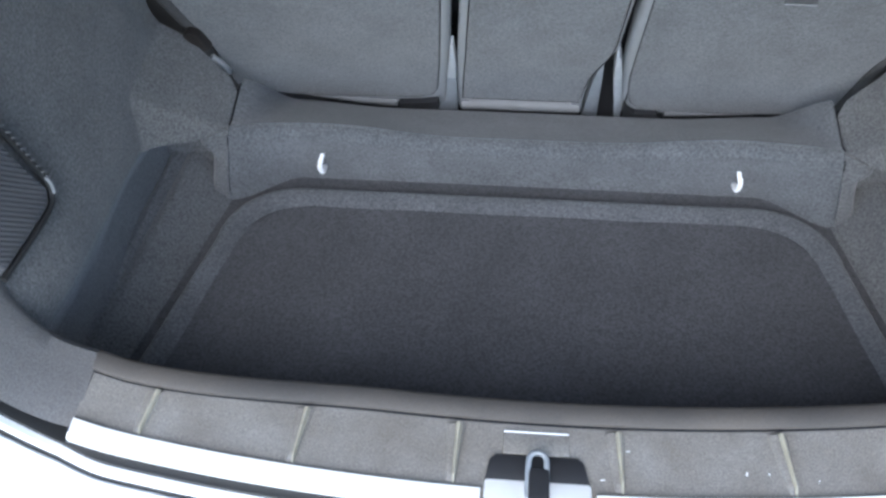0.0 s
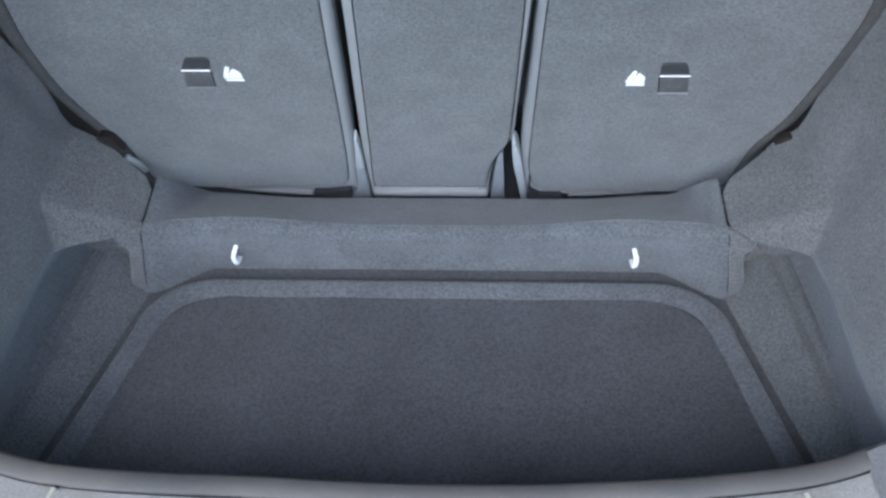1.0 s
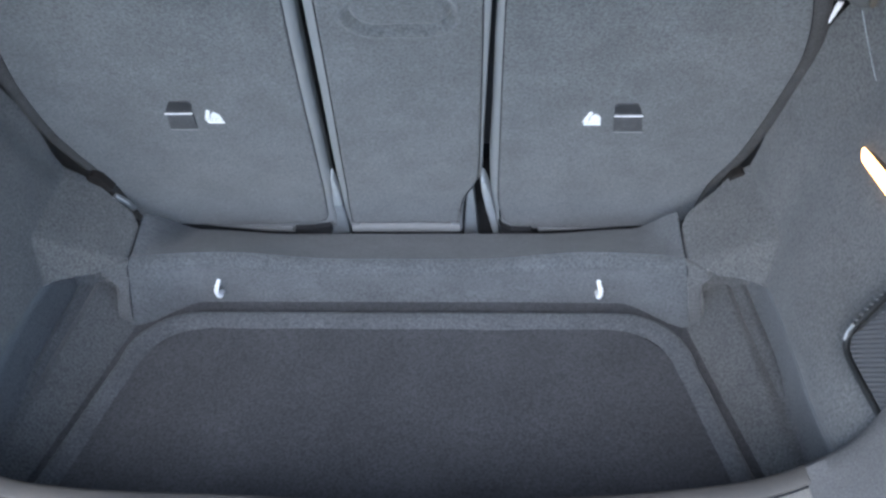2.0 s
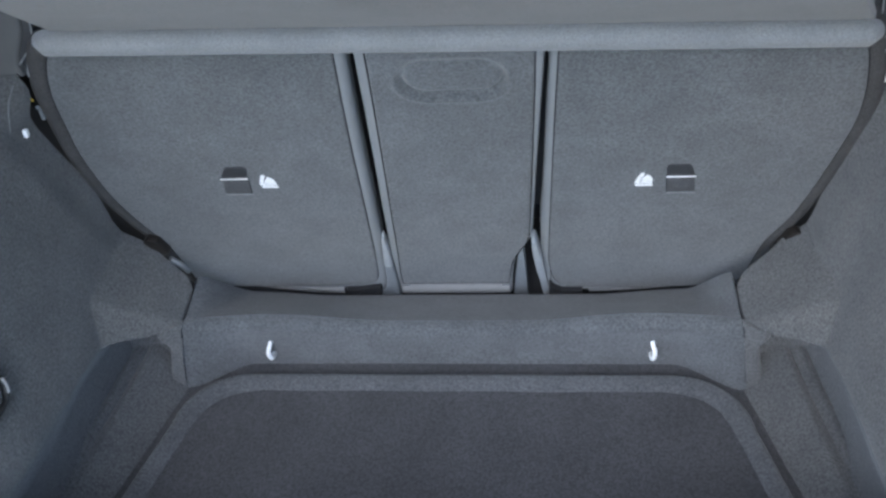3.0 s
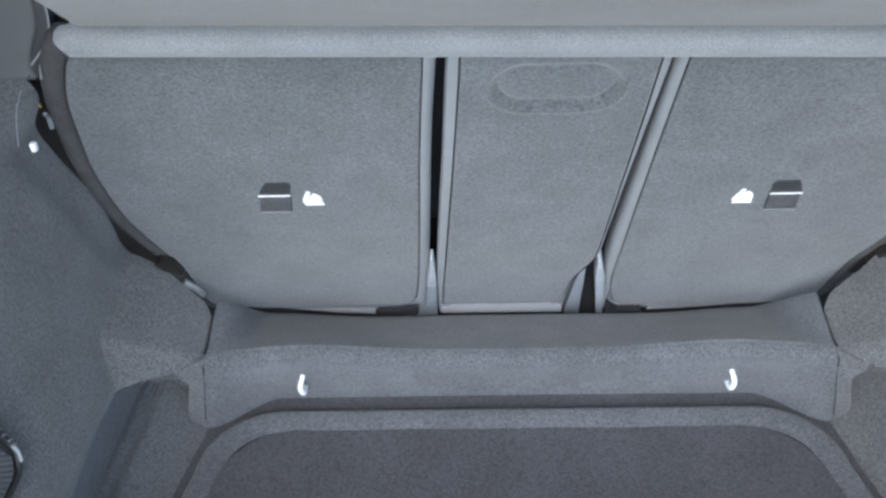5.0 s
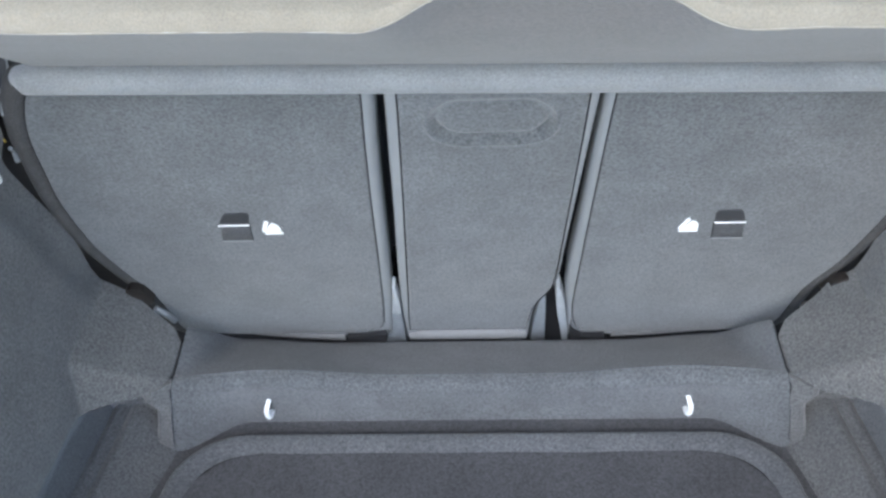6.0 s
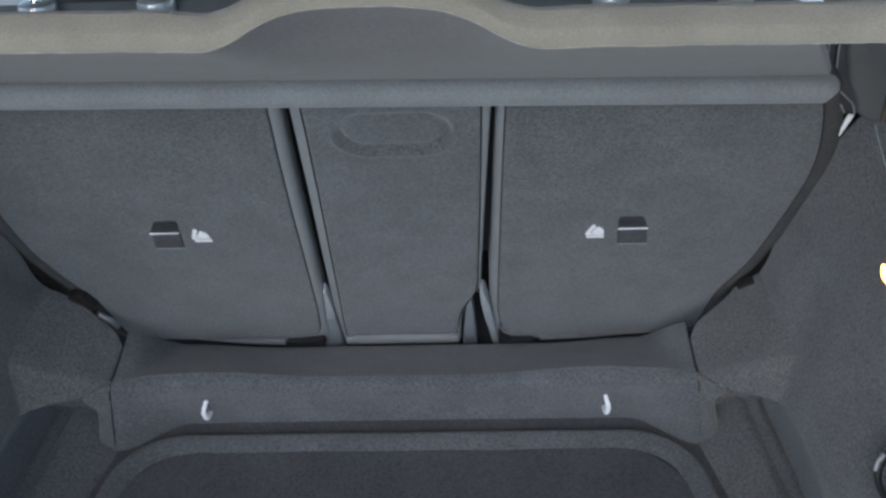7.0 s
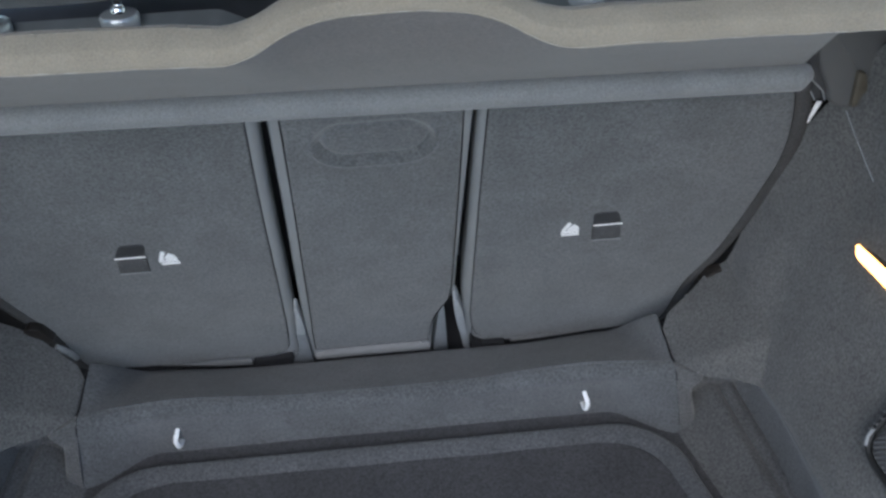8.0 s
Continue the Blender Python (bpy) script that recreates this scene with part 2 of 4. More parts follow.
def mat_place(u, v):
    y = lerp(FRONT, BACK - 0.042, v)
    w = floor_half(y) - 0.060
    r, top = 0.09, BACK - 0.042
    if y > top - r:
        w -= r - math.sqrt(max(0.0, r * r - (y - top + r) ** 2))
    x = (u * 2 - 1) * w
    return Vector((x, y, FLOOR - 0.005 + 0.0012 * noise.noise(Vector((x * 9, y * 9, 0)))))


thing("boot_mat", sheet(mat_place, 60, 60, lambda u, v: mat_place(u, v) - Vector((0, 0, 0.013))), CARPET, "dark grey carpet mat lying on the boot floor", "boot mat")


# ---- step below the rear seats ----
def crest(x):
    s, e = step(0.12, 0.34, abs(x)), step(0.34, 0.49, abs(x))
    return lerp(lerp(0.02, 0.0, s), -0.030, e), lerp(lerp(0.114, 0.148, s), 0.168, e)


def ramp_place(u, v):
    x = (u * 2 - 1) * 0.491
    cy, cz = crest(x)
    foot_y = lerp(0.014, -0.052, step(0.38, 0.49, abs(x)))
    e2 = step(0.42, 0.495, abs(x))
    back_y, back_z = lerp(0.181, 0.085, e2), lerp(0.050 + 0.012 * step(0.25, 0.42, abs(x)), 0.180, e2)
    top = (cy - 0.009, cz - 0.018)
    prof = [(foot_y, 0.008), (lerp(foot_y, top[0], 0.10), lerp(0.022, top[1], 0.10)), (lerp(foot_y, top[0], 0.4), lerp(0.022, top[1], 0.4)), (lerp(foot_y, top[0], 0.75), lerp(0.022, top[1], 0.75)), top, (cy - 0.002, cz - 0.006), (cy + 0.008, cz - 0.001), (cy + 0.022, cz - 0.003),
            (lerp(cy, back_y, 0.6), lerp(cz, back_z, 0.55)), (back_y, back_z), (back_y + 0.02, back_z - 0.03)]
    t = v * (len(prof) - 1)
    i = min(int(t), len(prof) - 2)
    f = t - i
    p0, p1, p2, p3 = prof[max(i - 1, 0)], prof[i], prof[i + 1], prof[min(i + 2, len(prof) - 1)]

    def cr(a, b, c, d):
        return 0.5 * (2 * b + (c - a) * f + (2 * a - 5 * b + 4 * c - d) * f * f + (3 * b - a - 3 * c + d) * f ** 3)
    zz = cr(p0[1], p1[1], p2[1], p3[1])
    wide = 1 + 0.040 * (1 - min(1.0, max(0.0, (zz - FLOOR) / 0.135))) * abs(x) / 0.491
    return Vector((x * wide, cr(p0[0], p1[0], p2[0], p3[0]), zz))


thing("seat_step", sheet(ramp_place, 90, 56, lambda u, v: ramp_place(u, v) + Vector((0, 0.01, -0.03))), STEPFELT,
      "grey felt covered step below the rear seat backs", "trim panel", kind="structure")
for u in (0.0, 1.0):
    part("seam", tube([ramp_place(u, lerp(0.12, 0.86, k / 30)) + Vector((0.0, -0.0006, 0.0006)) for k in range(31)], 0.0013, 6), GAP, bpy.data.objects["seat_step"], "dark seam beside the wheel arch")


# ---- side trims ----
def seat_y(z):
    return 0.2195 - 0.45 * z


def recess_top(y):
    """Height of the edge above the hollow in the side; it falls towards the seats."""
    return curve_at([(-0.50, 0.215), (-0.30, 0.208), (-0.16, 0.202), (-0.11, 0.193), (-0.06, 0.187), (0.0, 0.182)], y)


def flank_top(y):
    """Height of the top of the sloping flank beside the floor."""
    return curve_at([(-0.5, 0.046), (-0.4, 0.050), (-0.32, 0.056), (-0.25, 0.066), (-0.14, 0.078), (-0.04, 0.086), (0.03, 0.09)], y)


def side_low(y, z):
    """Below the shoulder: a sloping flank, a hollow that is deep and sharp-edged near the seats and shallow to the rear, and the wall above it."""
    x0, te, zt = 0.5014 - 0.21 * y, recess_top(y), flank_top(y)
    tx = curve_at([(-0.5, 0.640), (-0.4, 0.622), (-0.32, 0.609), (-0.25, 0.597), (-0.14, 0.582), (-0.04, 0.570), (0.03, 0.566)], y)
    edge = 0.597 + 0.10 * max(0.0, -y - 0.40)
    if z < zt:
        k = max(0.0, z - FLOOR) / (zt - FLOOR)
        return lerp(x0 + min(0.0, z - FLOOR) * 0.6, tx, k)
    if z < te:
        near = step(-0.34, -0.12, y)
        k = (z - zt) / (te - zt)
        return lerp(tx, edge, k ** lerp(1.0, 2.5, near)) + lerp(0.024, 0.044, near) * math.sin(math.pi * k ** 0.75)
    return edge + 0.2 * (z - te)


def groove(y, z):
    """How far the trim dips behind the crest of the flank."""
    k = (z - flank_top(y)) / (recess_top(y) - flank_top(y))
    return lerp(0.032, 0.056, step(-0.34, -0.12, y)) * math.sin(math.pi * min(1.0, max(0.0, k / 0.62))) ** 1.3


def side_half(y, z):
    top = recess_top(y)
    soft = lerp(0.016, 0.006, step(-0.34, -0.14, y))
    low = (side_low(y, z - soft) + 2 * side_low(y, z) + side_low(y, z + soft)) / 4
    up = 0.612 - 0.11 * min(y, 0.0) - 0.18 * max(y, 0.0) + 0.02 * math.sin((z - 0.3) * 4.0)
    x = lerp(low, up, step(0.24, 0.42, z))
    x -= 0.003 * step(-0.08, 0.06, y) * step(0.2, 0.26, z) * (1 - 0.4 * step(0.42, 0.55, z)) * (1 - step(0.62, 0.74, z))
    return min(x, arch_half(y, z))


UNDERSIDE = [(0.0, 0.157), (0.040, 0.166), (0.068, 0.179), (0.085, 0.184), (0.107, 0.191), (0.16, 0.200)]


def arch_half(y, z):
    """The front of the wheel arch beside the step: its crest goes on from the step's, rises outwards and overhangs the hollow."""
    inner = 0.494 + 0.020 * (1 - min(1.0, max(0.0, (z - FLOOR) / 0.135)))
    out = 1.0

    def at(h):
        face = max(0.0, (h - 0.2022 - 1.33 * y) / 1.525, (h - 0.1678 - 0.1 * y) / 0.91)
        if h >= curve_at(UNDERSIDE, face) or y > -0.004:
            return 0.494 + face
        return 0.64
    if z > 0.13 and y > -0.20:
        out = sum(at(z + k * 0.004) for k in (-1, 0, 0, 1)) / 4
        out = max(out, inner)
    return min(out, lerp(0.66, inner, step(-0.012, 0.006, y)) if z < 0.166 else 1.0)


def side_front(z):
    return curve_at([(0.0, 0.03), (0.12, 0.03), (0.17, 0.05), (0.188, 0.075), (0.25, 0.095), (0.28, seat_y(0.28) - 0.004), (0.45, seat_y(0.45) + 0.012), (1.3, seat_y(1.3) + 0.012)], z)


def opening_y(z):
    return -0.50 + 0.30 * max(0.0, z - 0.45)


def side_maker(sgn):
    def place(u, v):
        z = lerp(-0.02, 1.1, 0.55 * v + 0.45 * v ** 3)
        yf = side_front(z)
        y = lerp(opening_y(z), yf, u)
        x = side_half(y, z)
        x += (0.010 if sgn < 0 else 0.005) * step(-0.08, -0.02, y - seat_y(z)) * step(0.25, 0.32, z) * (1 - step(0.56, 0.63, z))
        if sgn < 0:
            x -= 0.032 * step(-0.14, -0.05, y) * step(0.585, 0.665, z)
        else:
            x -= 0.03 * step(-0.14, -0.04, y) * step(0.38, 0.6, z) + 0.016 * step(-0.08, 0.02, y) * step(0.22, 0.3, z)
        return Vector((sgn * x + 0.045 * max(0.0, z - 0.2), y, z - groove(y, z)))
    return place


def arch_post(sgn):
    """The narrow upright strip between the step's end and the hollow, rounded into the hollow."""
    def place(u, v):
        z = lerp(0.0, 0.168, v)
        x0 = 0.490 + 0.020 * (1 - min(1.0, max(0.0, (z - FLOOR) / 0.135)))
        w = 0.036 - 0.006 * step(FLOOR, 0.10, z) + 0.018 * step(0.12, 0.160, z)
        a = max(0.0, u - 0.55) / 0.45
        return Vector((sgn * (x0 + w * (u if u < 0.55 else 0.55 + 0.45 * math.sin(a * math.pi / 2))), lerp(-0.054, -0.036, step(0.09, 0.168, z)) - 0.038 * step(0.11, 0.155, z) * u + 0.045 * (1 - math.cos(a * math.pi / 2)), z))
    return place


for name, sgn in (("wall_left", -1), ("wall_right", 1)):
    f = side_maker(sgn)
    thing(name, sheet(f, 110, 260, lambda u, v, f=f, sgn=sgn: f(u, v) + Vector((sgn * 0.03, 0, 0))), TRIM,
                 "dark grey felt boot side trim with a moulded wheel arch", "side trim", kind="structure")
    part("arch_post", sheet(arch_post(sgn), 24, 20, lambda u, v, f=arch_post(sgn): f(u, v) + Vector((0, 0.012, 0))), TRIM, bpy.data.objects[name], "rounded felt post beside the step")

# ---- rear opening: sill, flare, seal, body ----
# Above 0.6 m it narrows, out of view, to block light from the sides.
HALF_U = [(0.0, 0.20), (0.2, 0.20), (0.4, 0.20), (0.50, 0.205), (0.565, 0.231), (0.607, 0.28), (0.640, 0.35), (0.667, 0.46), (0.680, 0.6), (0.662, 0.72), (0.615, 0.86), (0.54, 1.02), (0.49, 1.12)]


def lip_y(x, z):
    return -0.541 + 0.05 * min(1.0, abs(x - 0.02) / 0.55) ** 2 + (0.30 * (z - 0.45) if z > 0.45 else 0.0)


def u_line(n=920):
    pts = spline([(-x, 0, z) for x, z in HALF_U[:0:-1]] + [(x, 0, z) for x, z in HALF_U], n)
    out = []
    for i, p in enumerate(pts):
        d = pts[min(i + 1, n)] - pts[max(i - 1, 0)]
        nrm = Vector((d.z, 0, -d.x)).normalized()
        out.append((Vector((p.x, lip_y(p.x, p.z), p.z)), nrm))
    return out


ULINE = u_line()


def sweep(profile, pick=lambda p: True, close=True, other=None, blend=None):
    """A solid strip along the opening: the profile's points are (outwards, backwards); blend(p) mixes in the other profile."""
    line = [(p, n) for p, n in ULINE if pick(p)]
    bm = bmesh.new()

    def row(p):
        k = blend(p) if other else 0.0
        return [(lerp(a[0], b[0], k), lerp(a[1], b[1], k)) for a, b in zip(profile, other or profile)]
    rows = [[bm.verts.new(p + n * o + Vector((0, b, 0))) for o, b in row(p)] for p, n in line]
    m = len(profile)
    for r0, r1 in zip(rows, rows[1:]):
        for k in range(m if close else m - 1):
            bm.faces.new((r0[k], r0[(k + 1) % m], r1[(k + 1) % m], r1[k]))
    if close:
        bm.faces.new(rows[0])
        bm.faces.new(rows[-1][::-1])
    return bm


SILL_X, SILL_R = 0.528, 0.556
sill = thing("boot_sill", None, None, "ribbed grey plastic boot sill cover with a bright metal strip", "boot sill", kind="structure")
inner = lambda p: -SILL_X <= p.x <= SILL_R and p.z < 0.5
left_end = lambda p: step(0.15, 0.5, -p.x)
LIP_PROFILE = [(0.2, 0.02), (0.02, 0.012), (0.004, 0.006), (0.0, 0.0), (0.001, -0.018), (0.004, -0.022), (0.012, -0.022), (0.03, 0.0), (0.2, 0.0)]
part("lip", sweep(LIP_PROFILE, inner, True, [(o, b - 0.02) for o, b in LIP_PROFILE], left_end), LIP, sill, "brownish plastic inner edge of the sill")
PLATE_PROFILE = [(0.010, -0.018), (0.010, -0.026), (0.012, -0.05), (0.018, -0.108), (0.03, -0.113), (0.05, -0.10), (0.05, -0.02)]
plate = part("cover_plate", sweep(PLATE_PROFILE, inner, True, [(0.010, -0.038), (0.010, -0.045), (0.012, -0.06)] + PLATE_PROFILE[3:6] + [(0.05, -0.04)], left_end), SILL, sill, "grey grained plastic cover with raised ribs")
part("gap_line", sweep([(0.0085, -0.0185), (0.0085, -0.0245), (0.014, -0.0245), (0.014, -0.0185)], inner, True, [(0.0085, -0.0385), (0.0085, -0.0435), (0.014, -0.0435), (0.014, -0.0385)], left_end), GAP, sill, "dark gap between lip and cover")


def ring(profile):
    """A strip round the whole opening, standing further back along the sill."""
    return sweep(profile, lambda p: True, True, [(o, b - 0.020) for o, b in profile], lambda p: (1 - step(0.48, 0.60, abs(p.x))) * (1 - step(0.25, 0.4, p.z)))


def rib(x, width, rise, aside):
    """A rib across the cover, running out towards the loading edge; aside shifts its ridge."""
    y0, y1 = lip_y(x, 0.2) - 0.026 - 0.018 * step(0.15, 0.5, -x), lip_y(x, 0.2) - 0.104
    lean = 0.10 * x

    def f(u, v):
        y = lerp(y0, y1, v)
        w = lerp(width, width * 0.42, v)
        a = math.pi * u
        prof = math.sin(a) ** 0.8 if 0 < u < 1 else 0.0
        z = 0.2 - lerp(0.0105, 0.0185, v) + rise * prof * step(0, 0.05, v) * (1 - step(0.88, 1.0, v)) - 0.0015
        return Vector((x + aside + lean * (y0 - y) * 4.2 - w * math.cos(a), y, z))
    return sheet(f, 12, 16, lambda u, v: f(u, v) - Vector((0, 0, 0.003)))


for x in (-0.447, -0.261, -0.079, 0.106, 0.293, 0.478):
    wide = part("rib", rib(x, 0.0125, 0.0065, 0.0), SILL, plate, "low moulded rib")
    part("ridge", rib(x, 0.0042, 0.0112, 0.0035), RIB, wide, "yellowish ridge, its caught light put into the colour")
strip = lambda a, b: (lambda p: a <= p.x <= b and p.z < 0.5)
for a, b in ((-SILL_X, -0.045), (0.08, SILL_R)):
    part("metal_strip", sweep([(0.014, -0.106), (0.011, -0.108), (0.013, -0.127), (0.019, -0.131), (0.03, -0.130), (0.03, -0.106)], strip(a, b)), ALU, sill, "bright metal loading edge strip")
outer = lambda s: (lambda p: p.x * s > (SILL_R if s > 0 else SILL_X) - 0.0035 or (p.x * s > 0 and p.z > 0.5))
for s, k in ((-1, 0.02), (1, 0.0)):
    thing("trim", sweep([(-0.002, 0.012), (0.0, 0.0), (0.003, -0.010), (0.008, -0.030), (0.014, -0.055), (0.022, -0.084), (0.034, -0.112), (0.05, -0.115), (0.05, 0.012)], outer(s), True,
                        [(0.020, 0.012 - k), (0.006, 0.006 - k), (0.0015, -0.002 - k), (0.006, -0.022 - k), (0.010, -0.05 - k * 0.5), (0.016, -0.088), (0.030, -0.112), (0.05, -0.115), (0.05, 0.012 - k)], lambda p: 1 - step(0.215, 0.36, p.z)), CORNER,
          "dark grey moulded trim at the corner of the boot opening", "trim", kind="structure")
thing("boot_seal", ring([(0.032, -0.096), (0.029, -0.110), (0.030, -0.121), (0.034, -0.125), (0.05, -0.126), (0.05, -0.096)]), RUBBER,
      "black rubber seal round the boot opening", "seal", kind="structure")
body = thing("car_body", None, None, "white painted rear body and bumper of the car", "car body", kind="structure")
part("flange", ring([(0.036, -0.120), (0.032, -0.123), (0.032, -0.131), (0.036, -0.1345), (0.042, -0.1345), (0.042, -0.120)]), PAINT, body)
part("gap", ring([(0.038, -0.126), (0.039, -0.136), (0.07, -0.137), (0.07, -0.126)]), RUBBER, body)
part("panel", ring([(0.050, -0.130), (0.045, -0.139), (0.048, -0.155), (0.09, -0.2), (0.14, -0.22), (0.2, -0.23), (0.2, -0.1), (0.06, -0.1)]), PAINT, body)



def crumbs():
    """Small pale chips lying on the sill cover."""
    rnd = random.Random(11)
    bm = bmesh.new()
    for k in range(6):
        x = rnd.uniform(0.05, 0.5)
        y = lip_y(x, 0.2) - rnd.uniform(0.05, 0.095)
        z = 0.2 - 0.0105 - 0.008 * ((lip_y(x, 0.2) - y - 0.026) / 0.078)
        r = rnd.uniform(0.0008, 0.0022)
        bmesh.ops.create_cube(bm, size=1.0, matrix=Matrix.Translation((x, y, z + 0.0006)) @ Matrix.Rotation(rnd.uniform(0, 3), 4, "Z") @ Matrix.Diagonal((r * 3.0, r * 0.8, 0.0008, 1)))
    return bm


thing("crumbs", crumbs(), WHITE, "pale crumbs and chips on the ribbed sill cover", "crumbs", kind="stuff", smooth=False)

# ---- boot lock striker ----
lock = thing("boot_lock_striker", None, None, "steel striker loop in a black recess of the boot sill", "lock striker")
part("recess", slab([(-0.043, -0.031), (-0.038, -0.006), (-0.031, 0), (0.063, 0), (0.07, -0.006), (0.077, -0.031)], lambda a, b, d: Vector((a, -0.605 + b, 0.192 + d + b * 0.15)), 0.02, 0.003), DARK, lock)
part("plate", box(-0.043, -0.70, 0.165, 0.078, -0.634, 0.1875, 0.004), ALU, lock, "bright metal edge below the striker")
part("latch", box(0.007, -0.662, 0.18, 0.03, -0.624, 0.2, 0.003), GAP, lock)
part("loop", tube(spline([(0.006, -0.655, 0.185), (0.006, -0.625, 0.197), (0.008, -0.612, 0.202), (0.0165, -0.608, 0.204), (0.025, -0.612, 0.202), (0.027, -0.625, 0.197), (0.027, -0.655, 0.185)], 30), 0.0034, 10), ZINC, lock)
tab = thing("lock_cover_tab", box(-0.023, -0.604, 0.183, 0.053, -0.577, 0.1915, 0.0015), SILL, "small grey plastic cover flap behind the striker", "cover")
part("edge", box(-0.0225, -0.5762, 0.1905, 0.0525, -0.5748, 0.1925), WHITE, tab, "bright white edge")


# ---- rear seat backs ----
LEAN = math.atan(0.45)
SEAT_OUT = Vector((0, -math.cos(LEAN), -math.sin(LEAN)))


def on_seat(x, z, d=0.0):
    """A place on the seat backs at the height z, d metres out of them."""
    return Vector((x, seat_y(z), z)) + SEAT_OUT * d


def rounded(points, r, n=4, skip=()):
    """The outline with its corners rounded."""
    out = []
    m = len(points)
    for i, q in enumerate(points):
        p, s = Vector(points[i - 1]), Vector(points[(i + 1) % m])
        q = Vector(q)
        k = min(r, (p - q).length * 0.45, (s - q).length * 0.45)
        if i in skip or k < 1e-4:
            out.append(tuple(q))
            continue
        a, b = q + (p - q).normalized() * k, q + (s - q).normalized() * k
        for t in (j / n for j in range(n + 1)):
            out.append(tuple(a * (1 - t) ** 2 + q * 2 * t * (1 - t) + b * t * t))
    return out


# Edges of the felt and of the plastic frame that shows round it, as (x, z) on the plane of the seat backs.
SEATS = {
    -1: {
        "felt_inner": [(-0.200, 0.077), (-0.176, 0.084), (-0.166, 0.108), (-0.158, 0.193), (-0.149, 0.341), (-0.141, 0.49), (-0.133, 0.61), (-0.126, 0.70), (-0.124, 0.728)],
        "felt_outer": [(-0.47, 0.755), (-0.515, 0.725), (-0.550, 0.654), (-0.568, 0.572), (-0.580, 0.50), (-0.582, 0.40), (-0.574, 0.345), (-0.560, 0.285), (-0.546, 0.237), (-0.542, 0.155), (-0.538, 0.10), (-0.515, 0.078)],
        "felt_low": [(-0.44, 0.071), (-0.36, 0.070), (-0.25, 0.076)],
        "rim_inner": [(-0.150, 0.046), (-0.148, 0.10), (-0.141, 0.193), (-0.1325, 0.341), (-0.125, 0.49), (-0.1175, 0.61), (-0.110, 0.70), (-0.107, 0.735)],
        "rim_low": [(-0.46, 0.070), (-0.40, 0.058), (-0.33, 0.050), (-0.25, 0.046)],
    },
    1: {
        "felt_inner": [(0.205, 0.064), (0.183, 0.080), (0.174, 0.115), (0.168, 0.165), (0.168, 0.239), (0.1695, 0.40), (0.171, 0.53), (0.1725, 0.62), (0.174, 0.69), (0.175, 0.72)],
        "felt_outer": [(0.50, 0.755), (0.545, 0.725), (0.569, 0.685), (0.590, 0.613), (0.598, 0.552), (0.596, 0.494), (0.586, 0.385), (0.572, 0.30), (0.548, 0.225), (0.541, 0.155), (0.537, 0.10), (0.516, 0.070)],
        "felt_low": [(0.43, 0.062), (0.34, 0.060), (0.25, 0.060)],
        "rim_inner": [(0.162, 0.040), (0.160, 0.12), (0.1535, 0.20), (0.152, 0.30), (0.1565, 0.42), (0.1585, 0.53), (0.1605, 0.62), (0.163, 0.70), (0.164, 0.73)],
        "rim_low": [(0.47, 0.062), (0.40, 0.052), (0.30, 0.043), (0.24, 0.040)],
    },
}
MID = 0.013


def grown(points, k):
    """The outline moved outwards by k."""
    m = len(points)
    area = sum(points[i][0] * points[(i + 1) % m][1] - points[(i + 1) % m][0] * points[i][1] for i in range(m))
    sgn = 1 if area > 0 else -1
    out = []
    for i in range(m):
        p, q, r = (Vector(points[(i + o) % m]) for o in (-1, 0, 1))
        d1, d2 = (q - p).normalized(), (r - q).normalized()
        nn = Vector((d1.y + d2.y, -(d1.x + d2.x))) * sgn
        out.append(tuple(q + nn.normalized() * k))
    return out


def hoop(outline, width, depth, r):
    """A closed frame along the outline, rounded at its outer edge."""
    bm = bmesh.new()
    prof = [(0.0, -depth), (0.0, -r), (r * 0.29, -r * 0.29), (r, 0.0), (width, 0.0), (width, -depth)]
    rings = [[bm.verts.new(on_seat(x, z, d)) for x, z in grown(outline, -k)] for k, d in prof]
    n = len(outline)
    for r0, r1 in zip(rings, rings[1:] + rings[:1]):
        for i in range(n):
            bm.faces.new((r0[i], r0[(i + 1) % n], r1[(i + 1) % n], r1[i]))
    return bm


def felt_panel(seat, outline, bm=None, label="grey felt back panel"):
    """The felt panel of a seat back and the dark seam round it."""
    panel = part("back_panel", bm or slab(outline, lambda a, b, d: on_seat(a, b, d + 0.0022), 0.02, 0.0035, 3), FELT, seat, label)
    part("seam", tube([on_seat(x, z, -0.0002) for x, z in outline + outline[:1]], 0.0014, 6), GAP, panel, "dark seam round the felt")
    return panel


